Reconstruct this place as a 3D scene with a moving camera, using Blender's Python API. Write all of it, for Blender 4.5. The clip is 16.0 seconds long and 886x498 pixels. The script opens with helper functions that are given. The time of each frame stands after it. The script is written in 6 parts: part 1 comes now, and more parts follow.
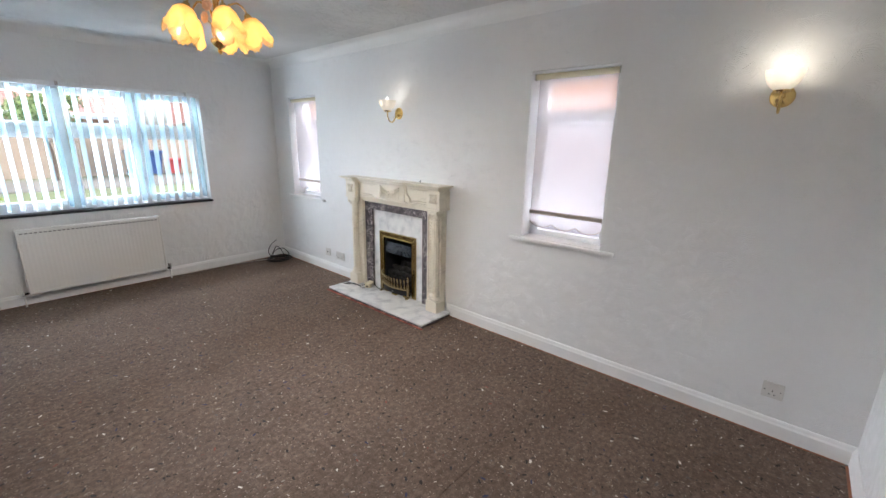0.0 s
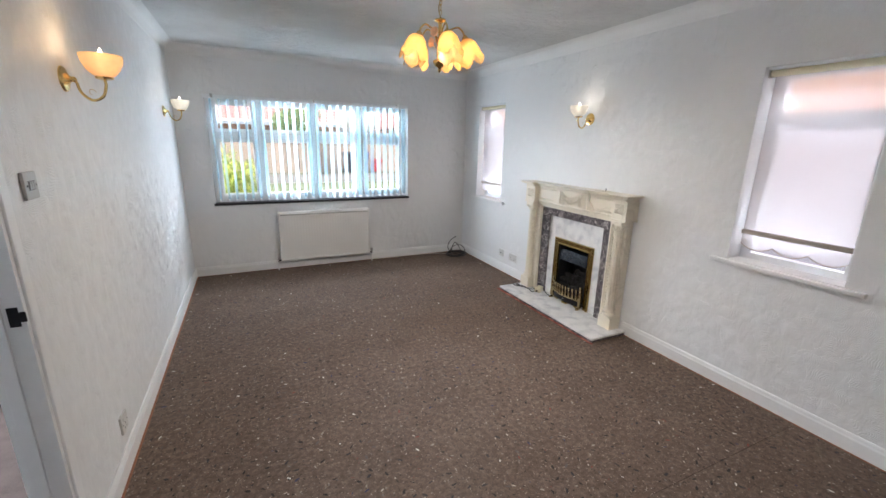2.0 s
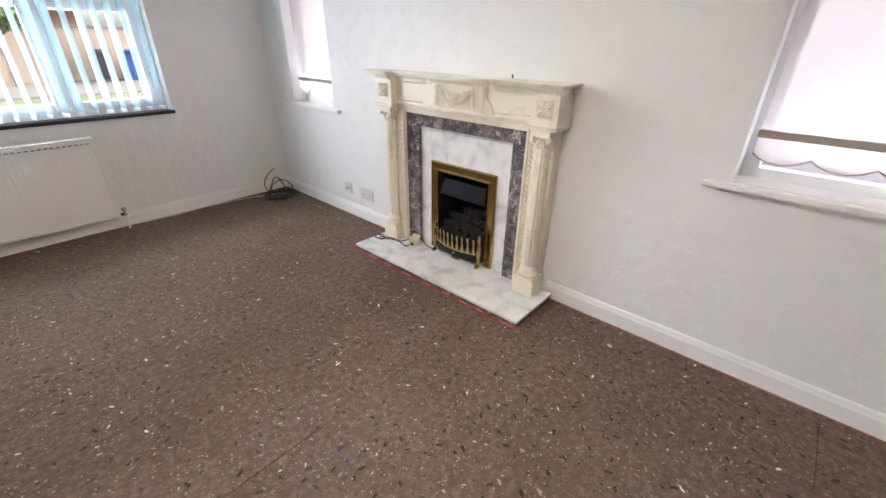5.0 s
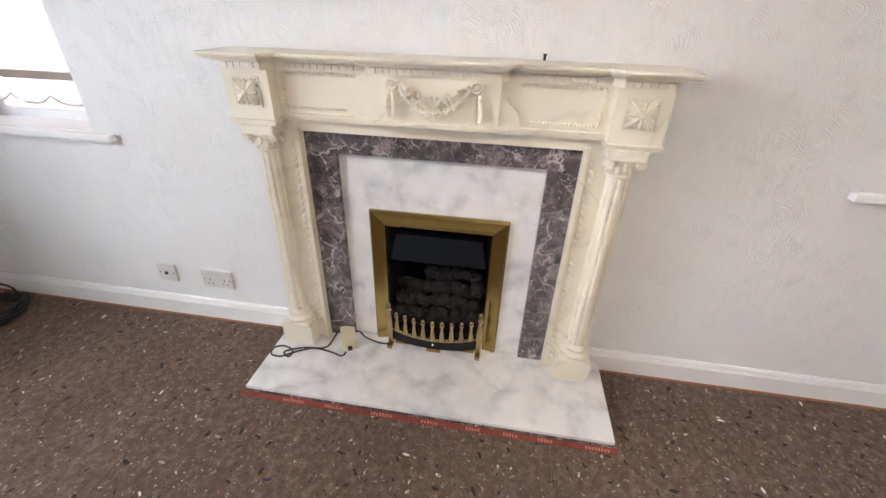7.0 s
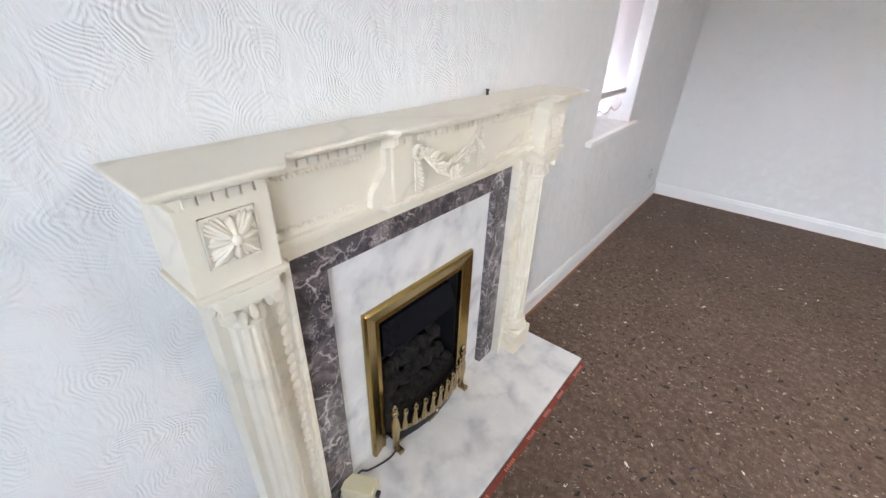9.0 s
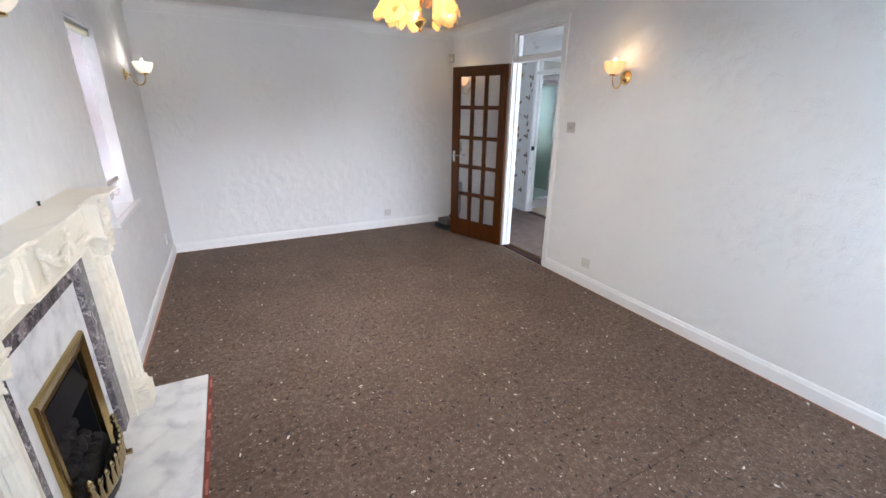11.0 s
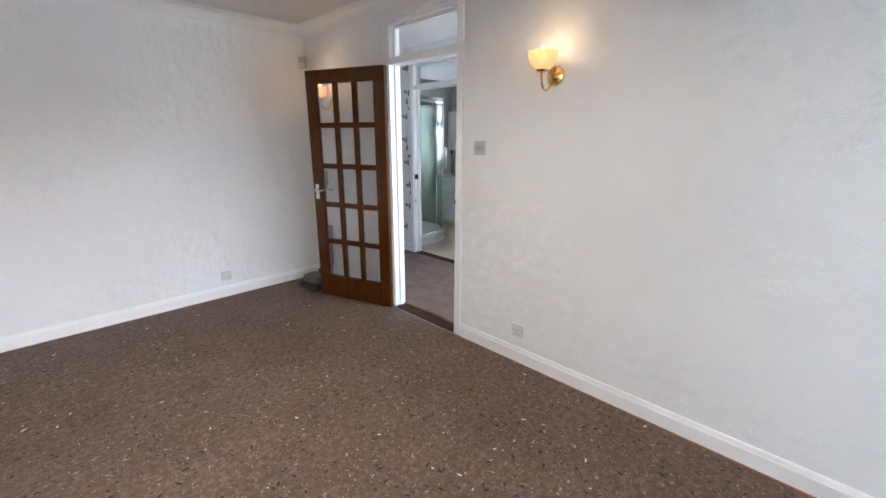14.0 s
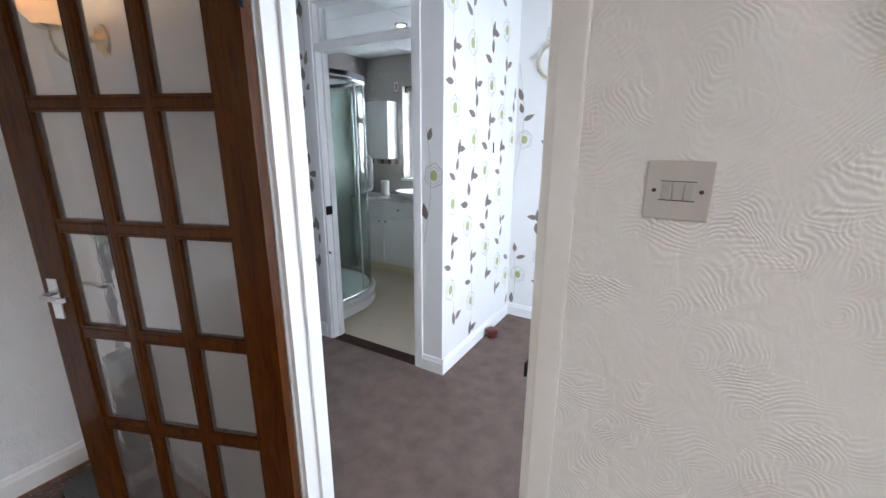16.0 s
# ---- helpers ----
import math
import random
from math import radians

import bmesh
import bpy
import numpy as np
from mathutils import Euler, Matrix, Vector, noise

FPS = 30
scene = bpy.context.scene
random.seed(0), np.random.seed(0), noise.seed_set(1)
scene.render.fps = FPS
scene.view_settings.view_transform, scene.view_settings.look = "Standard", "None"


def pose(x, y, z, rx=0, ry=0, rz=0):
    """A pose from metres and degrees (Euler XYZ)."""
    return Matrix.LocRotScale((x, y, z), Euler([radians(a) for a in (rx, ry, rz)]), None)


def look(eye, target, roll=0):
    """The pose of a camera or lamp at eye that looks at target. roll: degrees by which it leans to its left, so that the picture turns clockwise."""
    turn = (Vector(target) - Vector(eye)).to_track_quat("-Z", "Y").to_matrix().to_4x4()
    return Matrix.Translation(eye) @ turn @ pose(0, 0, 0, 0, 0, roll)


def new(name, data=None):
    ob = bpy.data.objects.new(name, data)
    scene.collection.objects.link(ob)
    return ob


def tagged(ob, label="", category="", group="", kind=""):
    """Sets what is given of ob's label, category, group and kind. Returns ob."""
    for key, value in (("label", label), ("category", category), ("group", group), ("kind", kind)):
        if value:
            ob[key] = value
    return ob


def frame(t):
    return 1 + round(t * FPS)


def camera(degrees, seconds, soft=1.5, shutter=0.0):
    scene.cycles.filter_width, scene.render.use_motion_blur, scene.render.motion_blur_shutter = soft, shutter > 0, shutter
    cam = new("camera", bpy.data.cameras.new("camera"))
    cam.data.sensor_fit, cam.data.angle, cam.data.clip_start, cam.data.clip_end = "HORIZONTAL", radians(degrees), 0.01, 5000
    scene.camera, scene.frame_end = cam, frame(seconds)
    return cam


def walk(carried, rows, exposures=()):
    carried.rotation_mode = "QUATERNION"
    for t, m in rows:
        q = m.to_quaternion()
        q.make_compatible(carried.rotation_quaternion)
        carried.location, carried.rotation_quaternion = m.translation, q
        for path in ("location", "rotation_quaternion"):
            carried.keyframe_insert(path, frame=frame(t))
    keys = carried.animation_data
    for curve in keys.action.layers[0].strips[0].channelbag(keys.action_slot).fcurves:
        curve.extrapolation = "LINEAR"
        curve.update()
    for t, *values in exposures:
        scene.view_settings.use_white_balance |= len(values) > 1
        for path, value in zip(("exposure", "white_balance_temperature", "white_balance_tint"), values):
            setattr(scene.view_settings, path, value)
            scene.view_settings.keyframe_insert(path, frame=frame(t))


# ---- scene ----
cam = camera(95.0, 16.0)
PATH = [
    (0, (0.775, 0.443, 1.518), (2.233, 1.713, 1.008), 1.1),
    (0.5, (0.722, 0.442, 1.516), (2.004, 1.895, 1.021), 1.0),
    (1, (0.65, 0.455, 1.556), (1.765, 2.038, 1.055), 1.2),
    (1.5, (0.641, 0.459, 1.551), (1.594, 2.145, 1.051), 1.1),
    (2, (0.655, 0.454, 1.54), (1.484, 2.201, 1.029), 1.2),
    (2.5, (0.646, 0.488, 1.52), (1.42, 2.247, 0.969), 1.3),
    (3, (0.75, 0.554, 1.474), (1.53, 2.288, 0.854), 1.1),
    (3.5, (0.948, 0.677, 1.409), (1.809, 2.344, 0.717), 1.0),
    (4, (1.096, 0.994, 1.401), (2.101, 2.539, 0.625), 0.8),
    (4.5, (1.266, 1.366, 1.363), (2.444, 2.744, 0.52), 0.9),
    (4.7, (1.356, 1.532, 1.346), (2.6, 2.834, 0.474), 0.8),
    (6.8, (2.029, 2.965, 1.286), (3.717, 3.329, 0.278), 1.8),
    (7, (2.074, 3.088, 1.278), (3.783, 3.337, 0.269), 1.8),
    (7.5, (2.244, 3.369, 1.287), (3.955, 3.271, 0.256), 1.9),
    (8, (2.472, 3.579, 1.297), (4.108, 3.096, 0.253), 1.9),
    (8.2, (2.53, 3.673, 1.303), (4.11, 3.023, 0.264), 1.8),
    (10.3, (2.706, 4.803, 1.477), (2.37, 3.008, 0.663), 1.2),
    (10.5, (2.707, 4.889, 1.493), (2.194, 3.118, 0.718), 1.0),
    (11, (2.719, 5.03, 1.534), (1.851, 3.354, 0.874), 0.7),
    (11.5, (2.736, 5.053, 1.541), (1.658, 3.462, 0.989), 0.4),
    (12, (2.716, 5.029, 1.56), (1.535, 3.49, 1.071), 0.3),
    (12.5, (2.645, 4.93, 1.521), (1.415, 3.423, 1.057), 0.3),
    (13, (2.486, 4.71, 1.455), (1.228, 3.229, 0.981), 0.3),
    (13.5, (2.305, 4.35, 1.428), (1.001, 2.92, 0.923), 0.1),
    (14, (2.076, 3.938, 1.443), (0.705, 2.582, 0.911), 0.2),
    (14.5, (1.79, 3.512, 1.445), (0.35, 2.237, 0.906), 0.4),
    (15, (1.452, 3.063, 1.45), (-0.053, 1.863, 0.909), 0.25),
    (15.5, (1.081, 2.64, 1.451), (-0.509, 1.546, 0.922), 0.34),
    (16, (0.71, 2.223, 1.448), (-0.958, 1.25, 0.927), 0.37),
]
EXPOSURES = [(0.0, 3.27, 5950, 10), (3.0, 3.22, 6000, 11), (4.7, 3.45, 6200, 13), (6.8, 3.4, 6350, 15), (8.2, 3.3, 6050, 11), (10.3, 3.68, 5800, 13), (12.0, 3.36, 5850, 12), (14.5, 3.58, 5920, 12), (15.5, 3.47, 5950, 12), (16.0, 3.32, 5880, 12)]
SKY, SUN = 0.064, 1.0
BULB, WALL_W, CHAND_W, HALL_W = 0.5, 0.050, 1.5, 6.5
DAY_SIDE, DAY_TOP, DAY_FAR, DAY_POST, DAY_EAST = 1.0, 5.5, 8.5, 4.4, 0.5
SLAT_TURN, CHAND_TURN = 107.0, 46.0
walk(cam, [(t, look(eye, aim, lean)) for t, eye, aim, lean in PATH], EXPOSURES)

# ---- daylight ----
world = bpy.data.worlds.new("world")
scene.world = world
world.use_nodes = True
wn = world.node_tree
sky = wn.nodes.new("ShaderNodeTexSky")
sky.sky_type, sky.sun_disc = "NISHITA", False
SUN_UP, SUN_TURN = 48.0, 238.0          # degrees above the horizon, clockwise from +y
sky.sun_elevation, sky.sun_rotation = radians(SUN_UP), radians(SUN_TURN)
sky.dust_density, sky.air_density = 4.0, 1.0
wn.links.new(sky.outputs[0], wn.nodes["Background"].inputs[0])
wn.nodes["Background"].inputs[1].default_value = SKY

sun = bpy.data.lights.new("sun", "SUN")
sun.energy, sun.angle, sun.color = SUN, radians(10), (1.0, 0.95, 0.86)
sun_ob = new("sun", sun)
a = radians(SUN_TURN)
sun_dir = Vector((math.sin(a) * math.cos(radians(SUN_UP)), math.cos(a) * math.cos(radians(SUN_UP)), math.sin(radians(SUN_UP))))
sun_ob.matrix_world = look(sun_dir * 30, (0, 0, 0))


def daylight(at, to, size, watts, spread=180):
    """A slim area lamp in a window's outer reveal, standing in for the sky's light."""
    lamp = bpy.data.lights.new("window_daylight", "AREA")
    lamp.shape, lamp.size, lamp.size_y, lamp.energy, lamp.color = "RECTANGLE", size[0], size[1], watts, (0.95, 0.97, 1.0)
    lamp.spread = radians(spread)
    new("window_daylight", lamp).matrix_world = look(at, to)


daylight((2.545, 5.82, 1.40), (2.3, 4.0, 1.30), (0.10, 1.0), DAY_SIDE)
daylight((1.42, 5.82, 1.935), (1.5, 0.0, 0.2), (2.15, 0.07), DAY_TOP)
daylight((1.42, 5.825, 1.918), (1.9, 0.0, 1.1), (2.15, 0.07), DAY_FAR, 60)
daylight((1.42, 5.82, 0.870), (1.9, 0.0, 1.7), (2.15, 0.07), DAY_FAR * 0.5, 60)
for x, share in ((0.79, 0.3), (1.385, 1.75), (1.955, 0.5)):
    daylight((x, 5.815, 1.40), (x, 4.0, 1.30), (0.07, 1.0), DAY_POST * share)
for y in (1.66, 4.93):
    daylight((3.63, y, 1.98), (3.44, y, 1.4), (0.52, 0.06), DAY_EAST)
    daylight((3.63, y, 0.86), (3.44, y, 1.2), (0.52, 0.06), DAY_EAST)

# ---- plan, in metres: the lounge's south-west corner is the origin ----
W, L, H = 3.40, 5.60, 2.43
DOOR0, DOOR1, DOOR_TOP = 1.285, 2.03, 2.262      # the lounge door's opening in the west wall
FY = 3.29                                        # the fireplace's middle


# ---- mesh helpers ----
def bm_box(bm, a, b, bevel=0.0):
    vs = [bm.verts.new((x, y, z)) for x in (a[0], b[0]) for y in (a[1], b[1]) for z in (a[2], b[2])]
    fs = [bm.faces.new([vs[i] for i in q]) for q in ((0, 1, 3, 2), (4, 6, 7, 5), (0, 4, 5, 1), (2, 3, 7, 6), (0, 2, 6, 4), (1, 5, 7, 3))]
    if bevel:
        es = {e for f in fs for e in f.edges}
        bmesh.ops.bevel(bm, geom=list(es), offset=bevel, segments=2, affect="EDGES", profile=0.6)
    return bm


def box(a, b, bevel=0.0):
    lo = [min(p, q) for p, q in zip(a, b)]
    hi = [max(p, q) for p, q in zip(a, b)]
    return bm_box(bmesh.new(), lo, hi, bevel)


def bm_lathe(bm, profile, place=(0, 0, 0), seg=24, turn=None, flute=None):
    """profile: (radius, height) from one end to the other."""
    rings = []
    for r, h in profile:
        ring = []
        for i in range(seg):
            an = 2 * math.pi * i / seg
            rr = r * (flute(an) if flute else 1)
            v = Vector((rr * math.cos(an), rr * math.sin(an), h))
            if turn is not None:
                v = turn @ v
            ring.append(bm.verts.new(v + Vector(place)))
        rings.append(ring)
    for p, q in zip(rings, rings[1:]):
        for i in range(seg):
            bm.faces.new((p[i], p[(i + 1) % seg], q[(i + 1) % seg], q[i]))
    for ring, flip in ((rings[0], True), (rings[-1], False)):
        bm.faces.new(ring[::-1] if flip else ring)
    return bm


def lathe(profile, place=(0, 0, 0), seg=24, turn=None, flute=None):
    return bm_lathe(bmesh.new(), profile, place, seg, turn, flute)


def bm_tube(bm, pts, r, seg=8, taper=None):
    pts = [Vector(p) for p in pts]
    rings = []
    up = Vector((0.12, 0.31, 1)).normalized()
    for i, p in enumerate(pts):
        d = (pts[min(i + 1, len(pts) - 1)] - pts[max(i - 1, 0)]).normalized()
        s = d.cross(up)
        if s.length < 1e-3:
            s = d.cross(Vector((1, 0, 0)))
        s.normalize()
        n = s.cross(d)
        rr = r * (taper(i / (len(pts) - 1)) if taper else 1)
        rings.append([bm.verts.new(p + rr * (math.cos(2 * math.pi * k / seg) * s + math.sin(2 * math.pi * k / seg) * n)) for k in range(seg)])
    for p, q in zip(rings, rings[1:]):
        for k in range(seg):
            bm.faces.new((p[k], p[(k + 1) % seg], q[(k + 1) % seg], q[k]))
    bm.faces.new(rings[0][::-1])
    bm.faces.new(rings[-1])
    return bm


def tube(pts, r, seg=8, taper=None):
    return bm_tube(bmesh.new(), pts, r, seg, taper)


def curve(knots, n=24):
    """A smooth line through the knots."""
    k = [Vector(p) for p in knots]
    k = [2 * k[0] - k[1]] + k + [2 * k[-1] - k[-2]]
    out = []
    m = len(k) - 3
    for i in range(m):
        for j in range(n // m + 1):
            t = j / (n // m + 1)
            a, b, c, d = k[i:i + 4]
            out.append(0.5 * (2 * b + (c - a) * t + (2 * a - 5 * b + 4 * c - d) * t * t + (3 * b - a - 3 * c + d) * t ** 3))
    out.append(k[-2])
    return out


def bm_ball(bm, place, size, seg=10, rings=6, turn=None):
    vs = bmesh.ops.create_uvsphere(bm, u_segments=seg, v_segments=rings, radius=1)["verts"]
    for v in vs:
        co = Vector((v.co.x * size[0], v.co.y * size[1], v.co.z * size[2]))
        if turn is not None:
            co = turn @ co
        v.co = co + Vector(place)
    return bm


def bm_prism(bm, outline, z0, z1):
    lo = [bm.verts.new((x, y, z0)) for x, y in outline]
    hi = [bm.verts.new((x, y, z1)) for x, y in outline]
    n = len(outline)
    bm.faces.new(lo[::-1])
    bm.faces.new(hi)
    for i in range(n):
        bm.faces.new((lo[i], lo[(i + 1) % n], hi[(i + 1) % n], hi[i]))
    return bm


def mesh_of(name, bm, material, smooth=0.0):
    bmesh.ops.recalc_face_normals(bm, faces=bm.faces)
    me = bpy.data.meshes.new(name)
    bm.to_mesh(me)
    bm.free()
    if material:
        me.materials.append(material)
    if smooth:
        for p in me.polygons:
            p.use_smooth = True
        me.set_sharp_from_angle(angle=radians(smooth))
    return me


def part(name, bm, material, parent=None, label="", smooth=0.0, m=None):
    ob = new(name, mesh_of(name, bm, material, smooth))
    if m is not None:
        ob.matrix_basis = m
    if parent is not None:
        ob.parent = parent
    if label:
        ob["label"] = label
    return ob


def thing(name, m, label, category, group="", kind=""):
    ob = new(name)
    ob.matrix_basis = m
    ob.empty_display_size = 0.05
    return tagged(ob, label, category, group, kind)


def structure(name, bm, material, label="", smooth=0.0, category=""):
    return tagged(part(name, bm, material, None, label, smooth), category=category, kind="structure")


def wall_bm(axis, face, back, a0, a1, z0, z1, holes=()):
    """A wall whose faces lie at face and back on that axis, from a0 to a1 along the other, with openings (p0, p1, q0, q1)."""
    bm = bmesh.new()
    ps = sorted({a0, a1, *[h[0] for h in holes], *[h[1] for h in holes]})
    qs = sorted({z0, z1, *[h[2] for h in holes], *[h[3] for h in holes]})
    solid = {}
    for i in range(len(ps) - 1):
        for j in range(len(qs) - 1):
            pm, qm = (ps[i] + ps[i + 1]) / 2, (qs[j] + qs[j + 1]) / 2
            solid[i, j] = not any(h[0] < pm < h[1] and h[2] < qm < h[3] for h in holes)

    def at(s, p, q):
        return bm.verts.new((s, p, q) if axis == "x" else (p, s, q))
    for (i, j), ok in solid.items():
        if not ok:
            continue
        p0, p1, q0, q1 = ps[i], ps[i + 1], qs[j], qs[j + 1]
        for s in (face, back):
            bm.faces.new([at(s, p0, q0), at(s, p1, q0), at(s, p1, q1), at(s, p0, q1)])
        for di, dj, e in ((-1, 0, ((p0, q0), (p0, q1))), (1, 0, ((p1, q0), (p1, q1))), (0, -1, ((p0, q0), (p1, q0))), (0, 1, ((p0, q1), (p1, q1)))):
            if not solid.get((i + di, j + dj), False):
                bm.faces.new([at(face, *e[0]), at(face, *e[1]), at(back, *e[1]), at(back, *e[0])])
    bmesh.ops.remove_doubles(bm, verts=bm.verts, dist=1e-5)
    return bm


# ---- materials ----
class Nodes:
    """A material with a Principled shader and short ways to add nodes."""

    def __init__(self, name, colour=(0.8, 0.8, 0.8), rough=0.5, metal=0.0, spec=0.5):
        self.m = bpy.data.materials.new(name)
        self.m.use_nodes = True
        self.t = self.m.node_tree
        self.p = self.t.nodes["Principled BSDF"]
        self.out = self.t.nodes["Material Output"]
        self.p.inputs["Base Color"].default_value = (*colour, 1)
        self.p.inputs["Roughness"].default_value = rough
        self.p.inputs["Metallic"].default_value = metal
        self.p.inputs["Specular IOR Level"].default_value = spec

    def add(self, kind, **inputs):
        n = self.t.nodes.new("ShaderNode" + kind)
        for k, v in inputs.items():
            self.put(n, k, v)
        return n

    def put(self, n, k, v):
        s = n.inputs[int(k[1:])] if k[0] == "i" and k[1:].isdigit() else n.inputs[k.replace("_", " ")]
        if isinstance(v, bpy.types.NodeSocket):
            self.t.links.new(v, s)
        elif isinstance(v, tuple) and len(v) == 3 and s.type == "RGBA":
            s.default_value = (*v, 1)
        else:
            s.default_value = v

    def math(self, op, a, b=0.0, c=0.0, clamp=False):
        n = self.add("Math", i0=a, i1=b, i2=c)
        n.operation, n.use_clamp = op, clamp
        return n.outputs[0]

    def vec(self, op, a, b=(0.0, 0.0, 0.0), value=False):
        n = self.add("VectorMath", i0=a, i1=b)
        n.operation = op
        return n.outputs[1 if value else 0]

    def coords(self, kind="Object"):
        return self.add("TexCoord").outputs[kind]

    def noise(self, at, scale, detail=4.0, rough=0.55, distort=0.0, colour=False):
        n = self.add("TexNoise", Vector=at, Scale=scale, Detail=detail, Roughness=rough, Distortion=distort)
        return n.outputs["Color" if colour else "Factor" if "Factor" in n.outputs else "Fac"]

    def ramp(self, x, stops, constant=False):
        n = self.add("ValToRGB", i0=x)
        if constant:
            n.color_ramp.interpolation = "CONSTANT"
        e = n.color_ramp.elements
        while len(e) < len(stops):
            e.new(0.5)
        for q, (at, c) in zip(e, stops):
            q.position = at
            q.color = (*c, 1) if isinstance(c, tuple) else (c, c, c, 1)
        return n.outputs[0]

    def mix(self, f, a, b, how="MIX"):
        n = self.add("Mix")
        n.data_type, n.blend_type = "RGBA", how
        for s, v in zip((n.inputs[0], n.inputs[6], n.inputs[7]), (f, a, b)):
            if isinstance(v, bpy.types.NodeSocket):
                self.t.links.new(v, s)
            else:
                s.default_value = (*v, 1) if isinstance(v, tuple) else v
        return n.outputs[2]

    def bump(self, height, distance, strength=1.0):
        n = self.add("Bump", Height=height, Distance=distance, Strength=strength)
        self.t.links.new(n.outputs[0], self.p.inputs["Normal"])
        return n.outputs[0]

    def colour(self, s):
        self.t.links.new(s, self.p.inputs["Base Color"])

    def rough(self, s):
        self.t.links.new(s, self.p.inputs["Roughness"])

    def shader(self, s):
        self.t.links.new(s, self.out.inputs[0])


def plain(name, colour, rough=0.5, metal=0.0, grain=60.0, amount=0.08, bump=0.0, spec=0.5):
    """A quiet surface: slow and fine variation of tone, gloss and height."""
    n = Nodes(name, colour, rough, metal, spec)
    c = n.coords()
    slow, fine = n.noise(c, grain * 0.05, 3), n.noise(c, grain, 5)
    v = n.math("ADD", n.math("MULTIPLY", slow, 0.6), n.math("MULTIPLY", fine, 0.4))
    dark = tuple(x * (1 - amount) for x in colour)
    light = tuple(min(1, x * (1 + amount)) for x in colour)
    n.colour(n.ramp(v, [(0.3, dark), (0.7, light)]))
    n.rough(n.math("MULTIPLY_ADD", v, 0.25, rough - 0.12, clamp=True))
    if bump:
        n.bump(fine, bump)
    return n.m


def wall_coords(n):
    """Metres along a wall and up it, for walls along either axis."""
    g = n.add("NewGeometry").outputs["Position"]
    s = n.add("SeparateXYZ", i0=g)
    return n.add("CombineXYZ", X=n.math("ADD", s.outputs[0], s.outputs[1]), Y=s.outputs[2]).outputs[0]


def swirl_paper(name, colour, depth=0.0011):
    """White blown-vinyl paper with combed fan swirls."""
    n = Nodes(name, colour, 0.62, 0, 0.5)
    c0 = wall_coords(n)
    wob = n.vec("SCALE", n.vec("SUBTRACT", n.noise(c0, 9, 2, colour=True), (0.5, 0.5, 0.5)))
    wob.node.inputs["Scale"].default_value = 0.09
    c = n.vec("ADD", c0, wob)
    total = None
    for scale, shift in ((10.5, 0.0), (8.3, 3.7)):
        at = n.vec("ADD", c, (shift, shift * 0.7, 0.0))
        v = n.add("TexVoronoi", Vector=at, Scale=scale)
        v.voronoi_dimensions = "2D"
        off = n.vec("SUBTRACT", at, v.outputs["Position"])
        rnd = n.add("SeparateColor", i0=v.outputs["Color"])
        rot = n.add("VectorRotate", Vector=off, Angle=n.math("MULTIPLY", rnd.outputs[0], 6.283))
        rot.rotation_type = "Z_AXIS"
        dist = n.vec("LENGTH", n.vec("ADD", rot.outputs[0], (0.05, 0.0, 0.0)), value=True)
        comb = n.math("SINE", n.math("MULTIPLY", dist, 2 * math.pi / 0.0080))
        near = n.vec("LENGTH", n.vec("MULTIPLY", rot.outputs[0], (1.0, 1.5, 1.0)), value=True)
        mask = n.math("SUBTRACT", 1.3, n.math("MULTIPLY", near, 16.5), clamp=True)
        keep = n.math("GREATER_THAN", rnd.outputs[1], 0.34)
        one = n.math("MULTIPLY", n.math("MULTIPLY", n.math("MULTIPLY_ADD", comb, 0.58, 2.3), mask), n.math("MULTIPLY", keep, 0.8))
        total = one if total is None else n.math("ADD", total, one)
    fine = n.noise(c0, 70, 4)
    slow = n.noise(c0, 1.3, 3)
    n.colour(n.ramp(slow, [(0.3, tuple(x * 0.955 for x in colour)), (0.7, colour)]))
    streak = n.noise(n.vec("MULTIPLY", c0, (1.0, 0.45, 1.0)), 24, 4, 0.6, 0.7)
    n.rough(n.ramp(streak, [(0.40, 0.30), (0.60, 0.76)]))
    n.bump(n.math("ADD", total, n.math("MULTIPLY_ADD", fine, 0.3, n.math("MULTIPLY", streak, 4.2))), depth)
    return n.m


